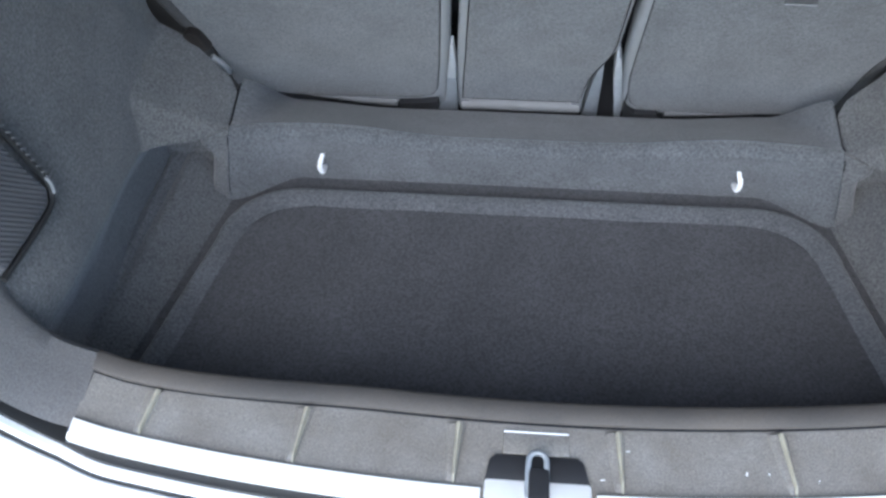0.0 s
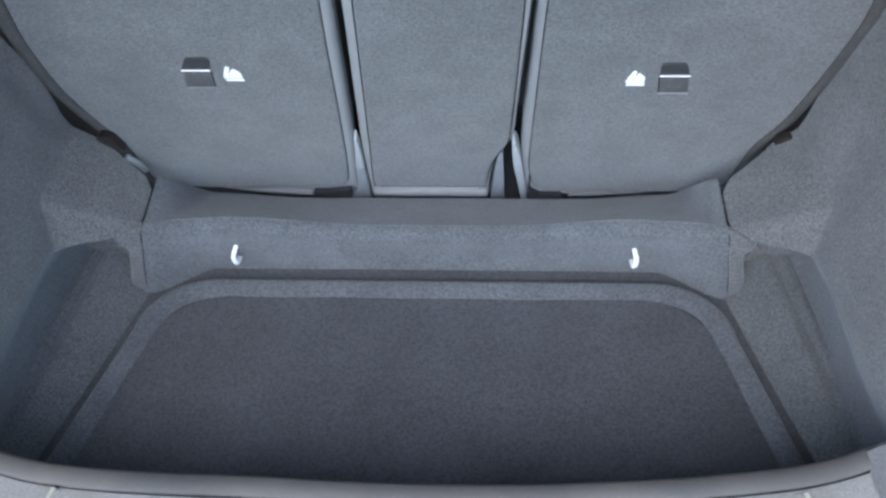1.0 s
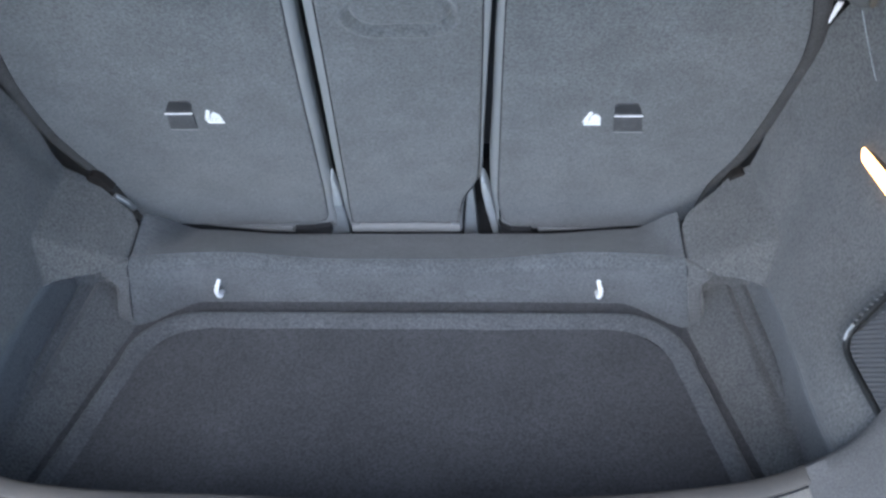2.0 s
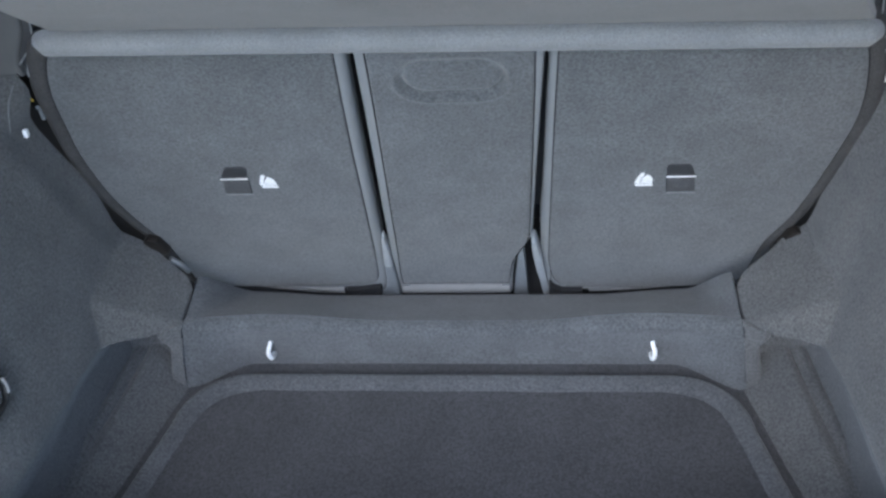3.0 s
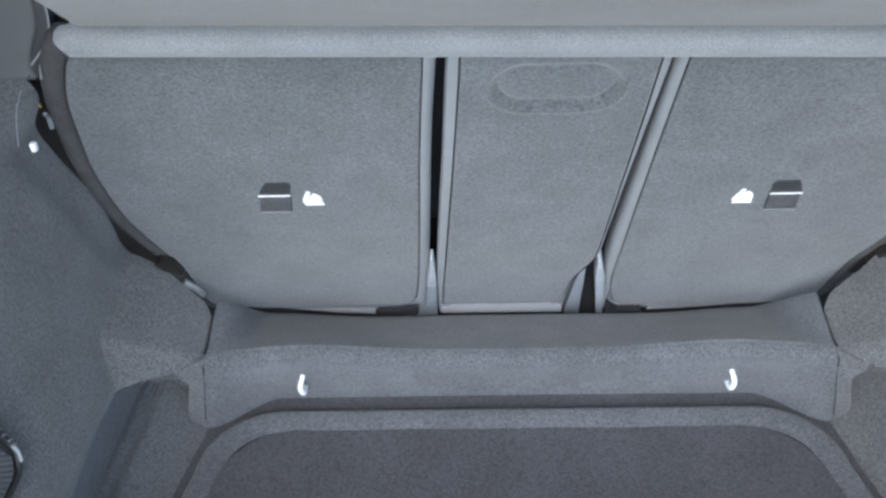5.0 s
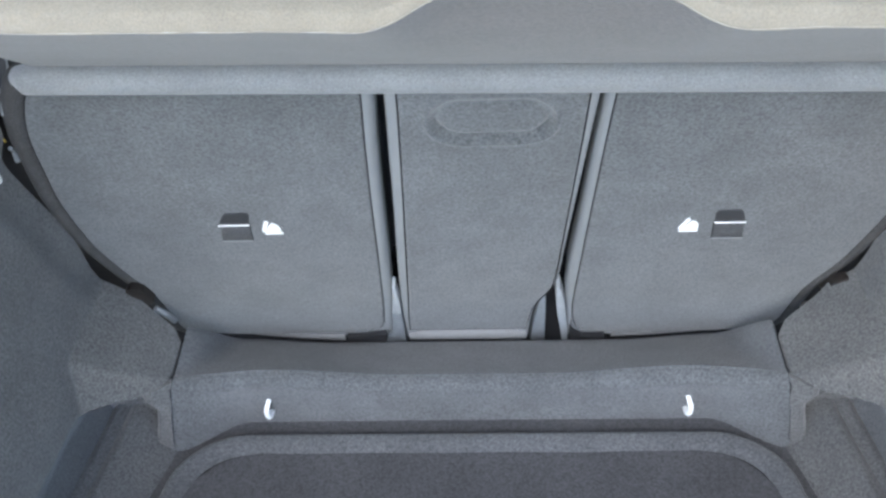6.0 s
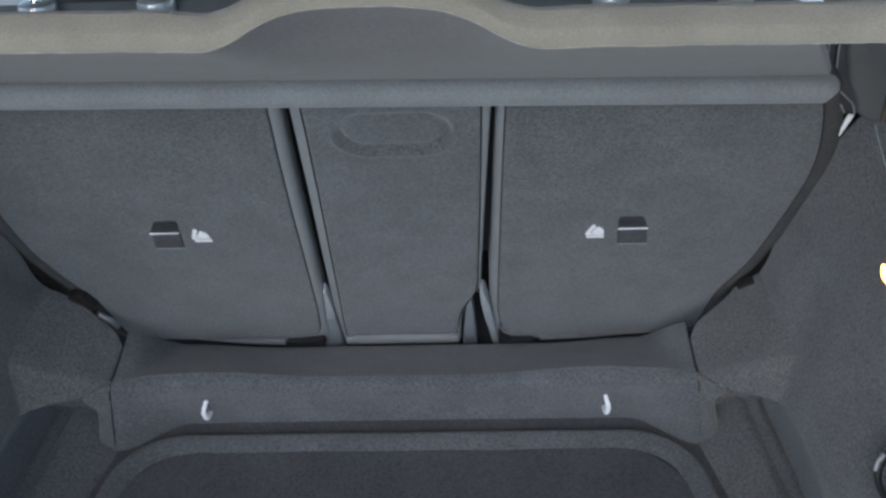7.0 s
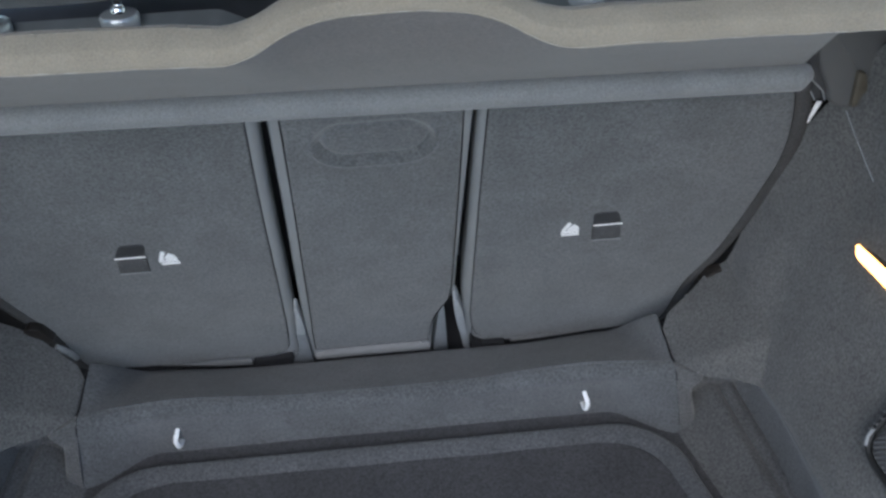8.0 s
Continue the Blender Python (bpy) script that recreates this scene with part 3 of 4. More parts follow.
def side_seat(sgn):
    q = dict(SEATS[sgn])
    q["felt_outer"] = [(p.x, p.y) for p in spline([(x, z, 0) for x, z in q["felt_outer"]], 44)]
    seat = thing("rear_seat_back", None, None, "grey felt covered back of an upright folding rear seat", "seat back", "rear seat backs")
    felt = q["felt_inner"] + [(q["felt_inner"][-1][0] + sgn * 0.03, 0.755)] + q["felt_outer"] + q["felt_low"]
    frame_line = q["rim_inner"] + [(q["rim_inner"][-1][0] + sgn * 0.03, 0.762)] + [(x - sgn * 0.010, z) for x, z in q["felt_outer"][:-1]] + q["rim_low"]
    body = [(x + sgn * 0.007, z) for x, z in q["rim_inner"]] + [(q["rim_inner"][-1][0] + sgn * 0.04, 0.755)] + [(x + sgn * 0.004, z) for x, z in q["felt_outer"]] + q["rim_low"]
    part("cushion", slab(rounded(body, 0.01, 2), lambda a, b, d: on_seat(a, b, d - 0.020), 0.11, 0.008), EDGEROLL, seat, "dark fabric seat body")
    pad = grown([p for p in body if p[1] > 0.67], 0.004)
    part("top_pad", slab(rounded(pad, 0.010, 3), lambda a, b, d: on_seat(a, b, d - 0.017), 0.118, 0.008), HEADFAB, seat, "grey-blue fabric top of the seat back")
    part("frame", slab(rounded(frame_line, 0.008, 3), lambda a, b, d: on_seat(a, b, d), 0.036, 0.0135, 7), RIM, seat, "smooth grey plastic edge")
    felt_panel(seat, rounded(felt, 0.012, 3))
    low = [(0.245, 0.052, 0.0150), (0.31, 0.055, 0.0130), (0.38, 0.062, 0.0085), (0.45, 0.071, 0.0040)] if sgn < 0 else [(0.25, 0.047, 0.0110), (0.31, 0.049, 0.0095), (0.38, 0.054, 0.0070), (0.45, 0.061, 0.0040)]
    part("bottom_rim", tube([on_seat(sgn * x, z, -0.006) for x, z, r in low], [r * 0.85 for x, z, r in low], 14), PILLAR, seat, "smooth grey plastic lower edge")
    roll = [on_seat(x + sgn * (0.014 if sgn < 0 else 0.011), z, -0.015) for x, z in q["felt_outer"][3:]]
    part("edge_roll", tube(roll, 0.017, 14), EDGEROLL, seat, "dark fabric edge roll")
    return seat


seats = {s: side_seat(s) for s in (-1, 1)}
middle = thing("rear_seat_back", None, None, "narrow grey felt covered middle seat back with an oval grip", "seat back", "rear seat backs")
MIDDLE = [(-0.130, 0.034), (-0.130, 0.12), (-0.1275, 0.21), (-0.120, 0.341), (-0.1105, 0.49), (-0.104, 0.61), (-0.099, 0.70), (-0.097, 0.748), (0.158, 0.748), (0.1565, 0.70), (0.1525, 0.61), (0.1495, 0.54), (0.1445, 0.42), (0.139, 0.27), (0.136, 0.238), (0.113, 0.187), (0.1035, 0.145), (0.0985, 0.085), (0.0985, 0.034)]
MIDDLE_LEFT = [(0.078, -0.1215), (0.122, -0.120), (0.208, -0.1135), (0.36, -0.104), (0.49, -0.0955), (0.61, -0.0885), (0.67, -0.085), (0.72, -0.083)]
MIDDLE_RIGHT = [(0.078, 0.0915), (0.144, 0.0975), (0.179, 0.1065), (0.229, 0.1285), (0.26, 0.1325), (0.41, 0.137), (0.52, 0.140), (0.62, 0.1425), (0.72, 0.144)]
part("cushion", slab(rounded(grown(MIDDLE, -0.006), 0.010, 3), lambda a, b, d: on_seat(a, b, d - 0.020), 0.10, 0.008), ROLL, middle, "dark fabric seat body")
part("frame", hoop(rounded(MIDDLE, 0.010, 3), 0.022, 0.030, 0.007), RIM, middle, "smooth grey plastic edge")


def middle_panel():
    """The felt panel of the middle seat, with the grip pressed into it: a scoop that is deepest at its lower lip."""
    top, r = 0.720, 0.022

    def f(u, v):
        z = lerp(0.078, top, v)
        a, b = curve_at(MIDDLE_LEFT, z), curve_at(MIDDLE_RIGHT, z)
        if z > top - r:
            cut = r - math.sqrt(max(0.0, r * r - (z - top + r) ** 2))
            a, b = a + cut, b - cut
        x = lerp(a, b, u)
        d = 0.0022 - 0.0035 * (1 - step(0, 0.004, min(x - a, b - x, z - 0.078)))
        gx, gz = x - 0.029, (z - 0.655) / math.cos(LEAN)
        q = math.hypot(max(0.0, abs(gx) - 0.036), gz)
        low = step(0.03, -0.018, gz)
        d -= lerp(0.0055, 0.0125, low) * math.exp(-((q - 0.035) / 0.0062) ** 2) + 0.0025 * step(0.036, 0.024, q)
        d += 0.0034 * math.exp(-((q - 0.0455) / 0.003) ** 2) * low
        return on_seat(x, z, d)
    return sheet(f, 130, 330, lambda u, v: f(u, v) - SEAT_OUT * 0.022)


part("bottom_rim", tube([on_seat(x, 0.054, -0.006) for x in (-0.124, -0.05, 0.03, 0.093)], 0.0140, 14), PILLAR, middle, "smooth grey plastic lower edge")
MIDDLE_FELT = [(x, z) for z, x in MIDDLE_LEFT] + [(x, z) for z, x in MIDDLE_RIGHT[::-1]]
panel = felt_panel(middle, rounded(MIDDLE_FELT, 0.018, 4, (0, len(MIDDLE_FELT) - 1)), middle_panel(), "grey felt panel with a pressed oval grip")
if "sharp_edge" in panel.data.attributes:
    panel.data.attributes.remove(panel.data.attributes["sharp_edge"])


# ---- release handles and printed marks on the seat backs ----
def pull(cx, cz, sgn):
    """A pocket pressed into the felt, its flap hinged below a white pull bar."""
    h = thing("seat_release_handle", None, None, "dark recessed seat release with a bright pull bar", "release handle", "seat release handles")
    sk = sgn * 0.0065

    def line(z, k, w):
        return cx + sk * k + w
    hollow = [(line(0, 0, -0.0215), cz + 0.001), (line(0, 0, 0.0215), cz + 0.001), (line(0, -1, 0.0215), cz + 0.020), (line(0, -1, 0.017), cz + 0.027), (line(0, -1, -0.013), cz + 0.027), (line(0, -1, -0.018), cz + 0.020)]
    flap = [(line(0, 1, -0.0225), cz - 0.046), (line(0, 1, 0.0225), cz - 0.046), (line(0, 0, 0.0215), cz - 0.001), (line(0, 0, -0.0215), cz - 0.001)]
    recess = part("recess", slab(rounded(hollow, 0.004, 3, (0, 1)), lambda a, c, d: on_seat(a, c, d + 0.0034), 0.004, 0.0006), SOCKET, h, "dark hollow above the bar")
    side = 1 if sgn < 0 else -1
    part("side_gap", slab([(line(0, 1, side * 0.0228), cz - 0.046), (line(0, 1, side * 0.0242), cz - 0.045), (line(0, 0, side * 0.0230), cz - 0.001), (line(0, 0, side * 0.0218), cz - 0.001)], lambda a, c, d: on_seat(a, c, d + 0.0030), 0.003), SOCKET, recess)
    part("flap", slab(flap, lambda a, c, d: on_seat(a, c, d + 0.0038), 0.003, 0.0012), FLAP, h, "dull dark flap")
    part("pull_bar", tube([on_seat(cx + k * 0.0225, cz, 0.0065) for k in (-1, 0, 1)], 0.0010, 8), WHITE, h, "white pull bar")
    part("lower_edge", tube([on_seat(cx + sk + k * 0.0225, cz - 0.047, 0.0030) for k in (-1, 0, 1)], 0.0013, 6), RIM, h, "pale lower edge")


pull(-0.3475, 0.4445, -1)
pull(0.3715, 0.4295, 1)


def mark(cx, cz):
    """A printed sign: a folded seat back over its cushion and a base line."""
    m = thing("seat_symbol", None, None, "white printed folding seat sign on the grey felt", "printed sign", "seat signs")
    back = [(-0.0150, -0.0050), (-0.0125, 0.0030), (-0.0095, 0.0100), (-0.0075, 0.0165), (-0.0030, 0.0180), (-0.0010, 0.0140), (-0.0030, 0.0085), (-0.0058, 0.0040), (-0.0065, -0.0050)]
    seat = [(-0.0050, -0.0050), (-0.0045, 0.0025), (0.0000, 0.0085), (0.0025, 0.0120), (0.0065, 0.0100), (0.0110, 0.0050), (0.0128, -0.0010), (0.0130, -0.0050)]
    slide = [(-0.0150, -0.0100), (-0.0150, -0.0068), (0.0130, -0.0068), (0.0132, -0.0100)]
    base = [(-0.0130, -0.0172), (-0.0132, -0.0125), (0.0140, -0.0125), (0.0142, -0.0172)]
    for pts in (back, seat, slide, base):
        part("seat_shape", slab([(cx + a, cz + b) for a, b in pts], lambda a, c, d: on_seat(a, c, d + 0.0032), 0.001), WHITE, m, smooth=False)


mark(-0.2955, 0.431)
mark(0.3165, 0.4185)


# ---- latches between the seats ----
def latch(points, d0, depth):
    return slab(rounded(points, 0.004, 2), lambda a, b, d: on_seat(a, b, d + d0), depth, 0.002)


lt = thing("seat_hinge_bracket", None, None, "grey steel hinge bracket between the rear seat backs", "hinge bracket", "hinge brackets")
part("foot", latch([(-0.173, 0.016), (-0.133, 0.016), (-0.1305, 0.085), (-0.130, 0.152), (-0.147, 0.152), (-0.1495, 0.10), (-0.155, 0.071), (-0.168, 0.054)], 0.004, 0.03), ZINC, lt)
# Upper half in brighter steel: its highlight is put into the colour.
part("arm", latch([(-0.147, 0.150), (-0.130, 0.150), (-0.1295, 0.200), (-0.1325, 0.248), (-0.1365, 0.248), (-0.1415, 0.200)], 0.0045, 0.02), STEEL, lt, "bright steel arm")
lt = thing("seat_hinge_bracket", None, None, "bright steel hinge arms with a dark slot between them", "hinge bracket", "hinge brackets")
part("arm", latch([(0.136, 0.233), (0.143, 0.229), (0.154, 0.182), (0.164, 0.10), (0.172, 0.022), (0.162, 0.018), (0.1505, 0.10), (0.1445, 0.135), (0.138, 0.193)], 0.004, 0.03), STEEL, lt, "bright steel arm")
part("arm", latch([(0.116, 0.200), (0.121, 0.196), (0.1245, 0.131), (0.129, 0.019), (0.100, 0.021), (0.1045, 0.090), (0.108, 0.150), (0.111, 0.182)], -0.002, 0.03), ZINC, lt, "dull steel arm")
for pts in ([(-0.245, 0.014), (-0.176, 0.014), (-0.165, 0.060), (-0.166, 0.078), (-0.202, 0.069), (-0.239, 0.066)],
            [(0.170, 0.092), (0.178, 0.075), (0.194, 0.060), (0.235, 0.058), (0.250, 0.008), (0.174, 0.012)]):
    cover = thing("latch_cover", slab(pts, lambda a, b, d: on_seat(a, b, d + 0.010), 0.03, 0.002), GAP, "black plastic cover beside a seat hinge", "latch cover", "latch covers")
    if pts[0][0] < 0:
        part("rivet", tube([on_seat(-0.2235, 0.036, 0.009), on_seat(-0.2235, 0.036, 0.0125)], 0.0022, 8), WHITE, cover, "small bright rivet")
# Dark sheets added behind the side gaps to give them their shade.
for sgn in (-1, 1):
    thing("seat_gap_backing", sheet(lambda u, v, sgn=sgn: Vector((sgn * lerp(0.50, 0.68, u) + 0.02, seat_y(lerp(0.1, 0.77, v)) + 0.05, lerp(0.1, 0.77, v))), 4, 8,
          lambda u, v, sgn=sgn: Vector((sgn * lerp(0.50, 0.68, u) + 0.02, seat_y(lerp(0.1, 0.77, v)) + 0.06, lerp(0.1, 0.77, v)))), LINER, "dark sheet added behind the gap between seat back and side trim", "lining", kind="structure")
# Near-black box added so the gap under the seats reads as shade.
thing("seat_gap_backing", box(-0.6, 0.235, 0.0, 0.6, 0.28, 0.2, 0.0), GAP, "black box added behind the gap below the rear seat backs", "lining", kind="structure")


# ---- lashing hooks in the step ----
def hook(x, bow):
    cy = 0.004
    pts = [(x, cy + 0.012, 0.056), (x, cy - 0.011, 0.058), (x - bow * 0.003, cy - 0.016, 0.066), (x - bow * 0.003, cy - 0.016, 0.078), (x + bow * 0.0005, cy - 0.009, 0.089), (x + bow * 0.001, cy + 0.010, 0.093)]
    ob = thing("lashing_hook", tube(spline(pts, 20), [0.0048] * 7 + [0.0046] * 8 + [0.004] * 6, 8), WHITE, "white lashing hook in the felt step below the seats", "hook", "lashing hooks")
    return ob


hook(-0.350, 1)
hook(0.350, -1)


# ---- parcel shelf, raised at its rear edge ----
def arch(a):
    """Round arch in the middle of the edge, by the distance from its middle."""
    return 1 - 0.5 * (a / 0.084) ** 3.0 if a < 0.084 else 0.5 * max(0.0, 1 - (a - 0.084) / 0.046) ** 2


def shelf_edge(x):
    """Height of the rear edge's lower side."""
    a = abs(x - 0.061)
    return 0.952 - 0.02 * (x - 0.055) + 0.032 * arch(a) - 0.0015 * math.exp(-((a - 0.125) / 0.022) ** 2)


def board_z(x, v):
    return lerp(0.7500 - 0.022 * x, lerp(0.952 - 0.02 * (x - 0.055), shelf_edge(x), step(0.15, 1.0, v)), v)


def shelf_place(lift):
    def f(u, v):
        x = lerp(lerp(-0.49, -0.355, v), lerp(0.556, 0.385, v), u)
        return Vector((x, lerp(-0.118, -0.490, v), board_z(x, v) + lift))
    return f


EDGE_PROFILE = [(0.004, -0.001), (-0.003, 0.000), (-0.004, 0.003), (-0.003, 0.014), (-0.001, 0.0165), (0.010, 0.0245), (0.018, 0.024)]


def edge_place(u, v):
    """The thick felt roll along the rear edge."""
    t = v * (len(EDGE_PROFILE) - 1)
    i = min(int(t), len(EDGE_PROFILE) - 2)
    dy, dz = (lerp(EDGE_PROFILE[i][n], EDGE_PROFILE[i + 1][n], t - i) for n in (0, 1))
    x = lerp(-0.40, 0.50, u)
    dz *= 1 - 0.22 * (1 - step(0.05, 0.16, abs(x - 0.055)))
    wob = 0.0006 * noise.noise(Vector((x * 30, 0, v * 3))) + 0.0004 * noise.noise(Vector((x * 140, 5, v * 3)))
    return Vector((x, -0.490 + dy + wob, shelf_edge(x) + dz + wob))


shelf = thing("parcel_shelf", None, None, "grey-brown felt parcel shelf, its rear edge raised", "parcel shelf")
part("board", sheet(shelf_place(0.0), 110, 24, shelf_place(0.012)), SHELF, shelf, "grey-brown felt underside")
part("rear_edge", sheet(edge_place, 160, 12, lambda u, v: edge_place(u, v) * 1.0 + Vector((0, 0.03, -0.012))), EDGE, shelf, "thick felt rear edge, beige partly for warm bounced light")


def pale_thread(k):
    x = lerp(-0.395, 0.495, k / 120)
    return Vector((x, -0.4945 + 0.0006 * noise.noise(Vector((x * 60, 1, 2))), shelf_edge(x) + 0.0012 + 0.0008 * noise.noise(Vector((x * 45, 3, 1)))))


part("edge_thread", tube([pale_thread(k) for k in range(121)], [0.00012 + 0.0005 * max(0.0, noise.noise(Vector((k * 0.7, 2, 9))) - 0.12) for k in range(121)], 6), THREAD, shelf, "pale worn lower seam")


def fuzz():
    """Loose felt fibres along the top of the rear edge."""
    rnd = random.Random(5)
    bm = bmesh.new()
    for k in range(900):
        u = rnd.random()
        p = edge_place(u, rnd.uniform(0.78, 0.95))
        q = p + Vector((rnd.gauss(0, 0.0016), rnd.uniform(-0.001, 0.001), rnd.uniform(0.0008, 0.0030)))
        w = Vector((0.00016, 0.00016, 0))
        bm.faces.new([bm.verts.new(c) for c in (p - w, p + w, q)])
    return bm


tagged(part("felt_fuzz", fuzz(), EDGE, shelf, smooth=False), "loose pale felt fibres", kind="stuff")




def roll_line():
    """The rounded front edge: straight, its ends thinner and turned towards the brackets."""
    pts, rad = [], []
    for k in range(81):
        x = lerp(-0.508, 0.558, k / 80)
        e = max(step(-0.494, -0.508, x), step(0.544, 0.558, x))
        pts.append(Vector((x, -0.132 + 0.008 * e, 0.7420 - 0.022 * x)))
        rad.append(lerp(0.0180, 0.0125, e))
    return pts, rad


part("front_roll", tube(*roll_line(), 20), ROLLFELT, shelf, "rounded front edge of the shelf")

# ---- shelf brackets, cords and lights at the sides ----
def bracket(block, clips, fitting):
    """Moulded shelf support at the end of the shelf, with the wavy hinge clips behind its edge."""
    b = thing("shelf_bracket", None, None, "grey plastic shelf support on the boot side trim", "shelf bracket", "shelf brackets")
    part("block", slab(rounded(block, 0.008, 4), lambda a, c, d: Vector((a, -0.100 - d, c)), 0.06, 0.006, 3), BLOCK, b)
    for k, line in enumerate(clips):
        y = -0.094 + 0.008 * k
        far = [(block[0][0], line[-1][1] - 0.004), (block[0][0], line[0][1])]
        clip = part("clip", slab(line + far, lambda a, c, d, y=y: Vector((a, y - d, c)), 0.02, 0.002), SOCKET, b, "dark hinge clip")
        part("clip_edge", tube(spline([(a, y - 0.001, c) for a, c in line], 24), 0.0012, 8), RIM, clip, "pale edge of the clip")
    if fitting:
        part("fitting", slab(rounded(fitting, 0.003, 2), lambda a, c, d: Vector((a, -0.107 - d, c)), 0.012, 0.002), TAN, b, "tan plastic fitting")
    return b


bracket([(0.680, 0.660), (0.640, 0.664), (0.624, 0.664), (0.608, 0.678), (0.606, 0.693), (0.590, 0.718), (0.579, 0.755), (0.574, 0.800), (0.680, 0.800)],
        [[(0.568, 0.785), (0.571, 0.745), (0.577, 0.714), (0.590, 0.700), (0.602, 0.688), (0.607, 0.675)], [(0.560, 0.770), (0.563, 0.735), (0.570, 0.712), (0.588, 0.688), (0.598, 0.672)]],
        [(0.637, 0.717), (0.648, 0.714), (0.655, 0.690), (0.648, 0.682), (0.645, 0.667), (0.638, 0.668)])
bracket([(-0.680, 0.688), (-0.565, 0.688), (-0.569, 0.700), (-0.563, 0.720), (-0.545, 0.752), (-0.541, 0.775), (-0.541, 0.810), (-0.680, 0.810)],
        [[(-0.530, 0.800), (-0.531, 0.765), (-0.538, 0.740), (-0.555, 0.719), (-0.568, 0.706)], [(-0.528, 0.733), (-0.544, 0.719), (-0.560, 0.704), (-0.566, 0.684)]],
        None)
thing("hanging_string", tube(spline([(0.622, -0.125, 0.674), (0.621, -0.155, 0.66), (0.620, -0.19, 0.645), (0.620, -0.223, 0.630)], 12), 0.0006, 6), STEEL, "thin pale shelf cord hanging on the side trim", "cord", "shelf cords")
thing("hanging_string", tube(spline([(-0.592, -0.09, 0.672), (-0.594, -0.115, 0.655), (-0.597, -0.13, 0.62)], 12), 0.0006, 6), RIM, "thin pale shelf cord hanging on the side trim", "cord", "shelf cords")
# Yellow sliver with a grey tip, added for light showing at the left gap.
strap = thing("gap_sliver", None, None, "yellow sliver and grey tip standing in for light at the gap", "strap")
part("sliver", tube(spline([(-0.600, -0.066, 0.662), (-0.601, -0.056, 0.645), (-0.600, -0.047, 0.625)], 10), 0.0022, 6, 0.5), YELLOW, strap)
part("tip", tube(spline([(-0.600, -0.042, 0.612), (-0.600, -0.036, 0.603), (-0.600, -0.036, 0.588)], 8), [0.003] * 5 + [0.0036] * 4, 8), ZINC, strap)
for sgn in (-1, 1):
    g = thing("belt_guide", None, None, "dark brown plastic belt guide between seat back and trim", "belt guide", "belt guides")
    x0 = MID + sgn * 0.566
    part("body", slab(rounded([(-0.012, -0.02), (0.006, -0.03), (0.024, 0.02), (0.012, 0.03), (-0.004, 0.022)], 0.005, 3), lambda a, c, d, x0=x0, sgn=sgn: Vector((x0 + sgn * a, seat_y(0.245 + c) - 0.022 - d, 0.245 + c)), 0.02, 0.003), BROWN, g)
    part("cap", tube(spline([(x0 - sgn * 0.030, seat_y(0.175) - 0.026, 0.17), (x0 - sgn * 0.026, seat_y(0.2) - 0.028, 0.195), (x0 - sgn * 0.012, seat_y(0.22) - 0.026, 0.215)], 10), 0.006, 8), RIM, g, "grey worn cap")
# White sliver added in place of window light showing through the gap.
thing("window_gap_strip", tube(spline([(0.612, -0.056, 0.622), (0.614, -0.061, 0.638), (0.617, -0.066, 0.658)], 10), [0.001] + [0.0022] * 3 + [0.0034] * 3 + [0.0042] * 4, 8, 0.4), WHITE, "white strip standing in for window light through the gap", "webbing")
# White block added as the glint beside it.
thing("glint_block", box(-0.606, -0.094, 0.588, -0.598, -0.085, 0.601, 0.003), WHITE, "small white block standing in for a glint at the gap", "clip")

lamp = thing("boot_lamp", None, None, "warm glowing boot lamp set into the side trim", "lamp")
LX = 0.655
part("lens", slab(rounded([(-0.168, 0.497), (-0.176, 0.479), (-0.28, 0.480), (-0.286, 0.496), (-0.27, 0.504), (-0.22, 0.500)], 0.006, 3), lambda a, c, d: Vector((LX - d + 0.09 * (0.17 + a) * -1, a, c)), 0.012, 0.003), LAMP, lamp, "bright warm lens")
part("bezel", slab(rounded([(-0.161, 0.502), (-0.171, 0.473), (-0.29, 0.474), (-0.297, 0.498), (-0.28, 0.511), (-0.22, 0.507)], 0.01, 3), lambda a, c, d: Vector((LX + 0.004 - d + 0.09 * (0.17 + a) * -1, a, c)), 0.012, 0.002), DARK, lamp)


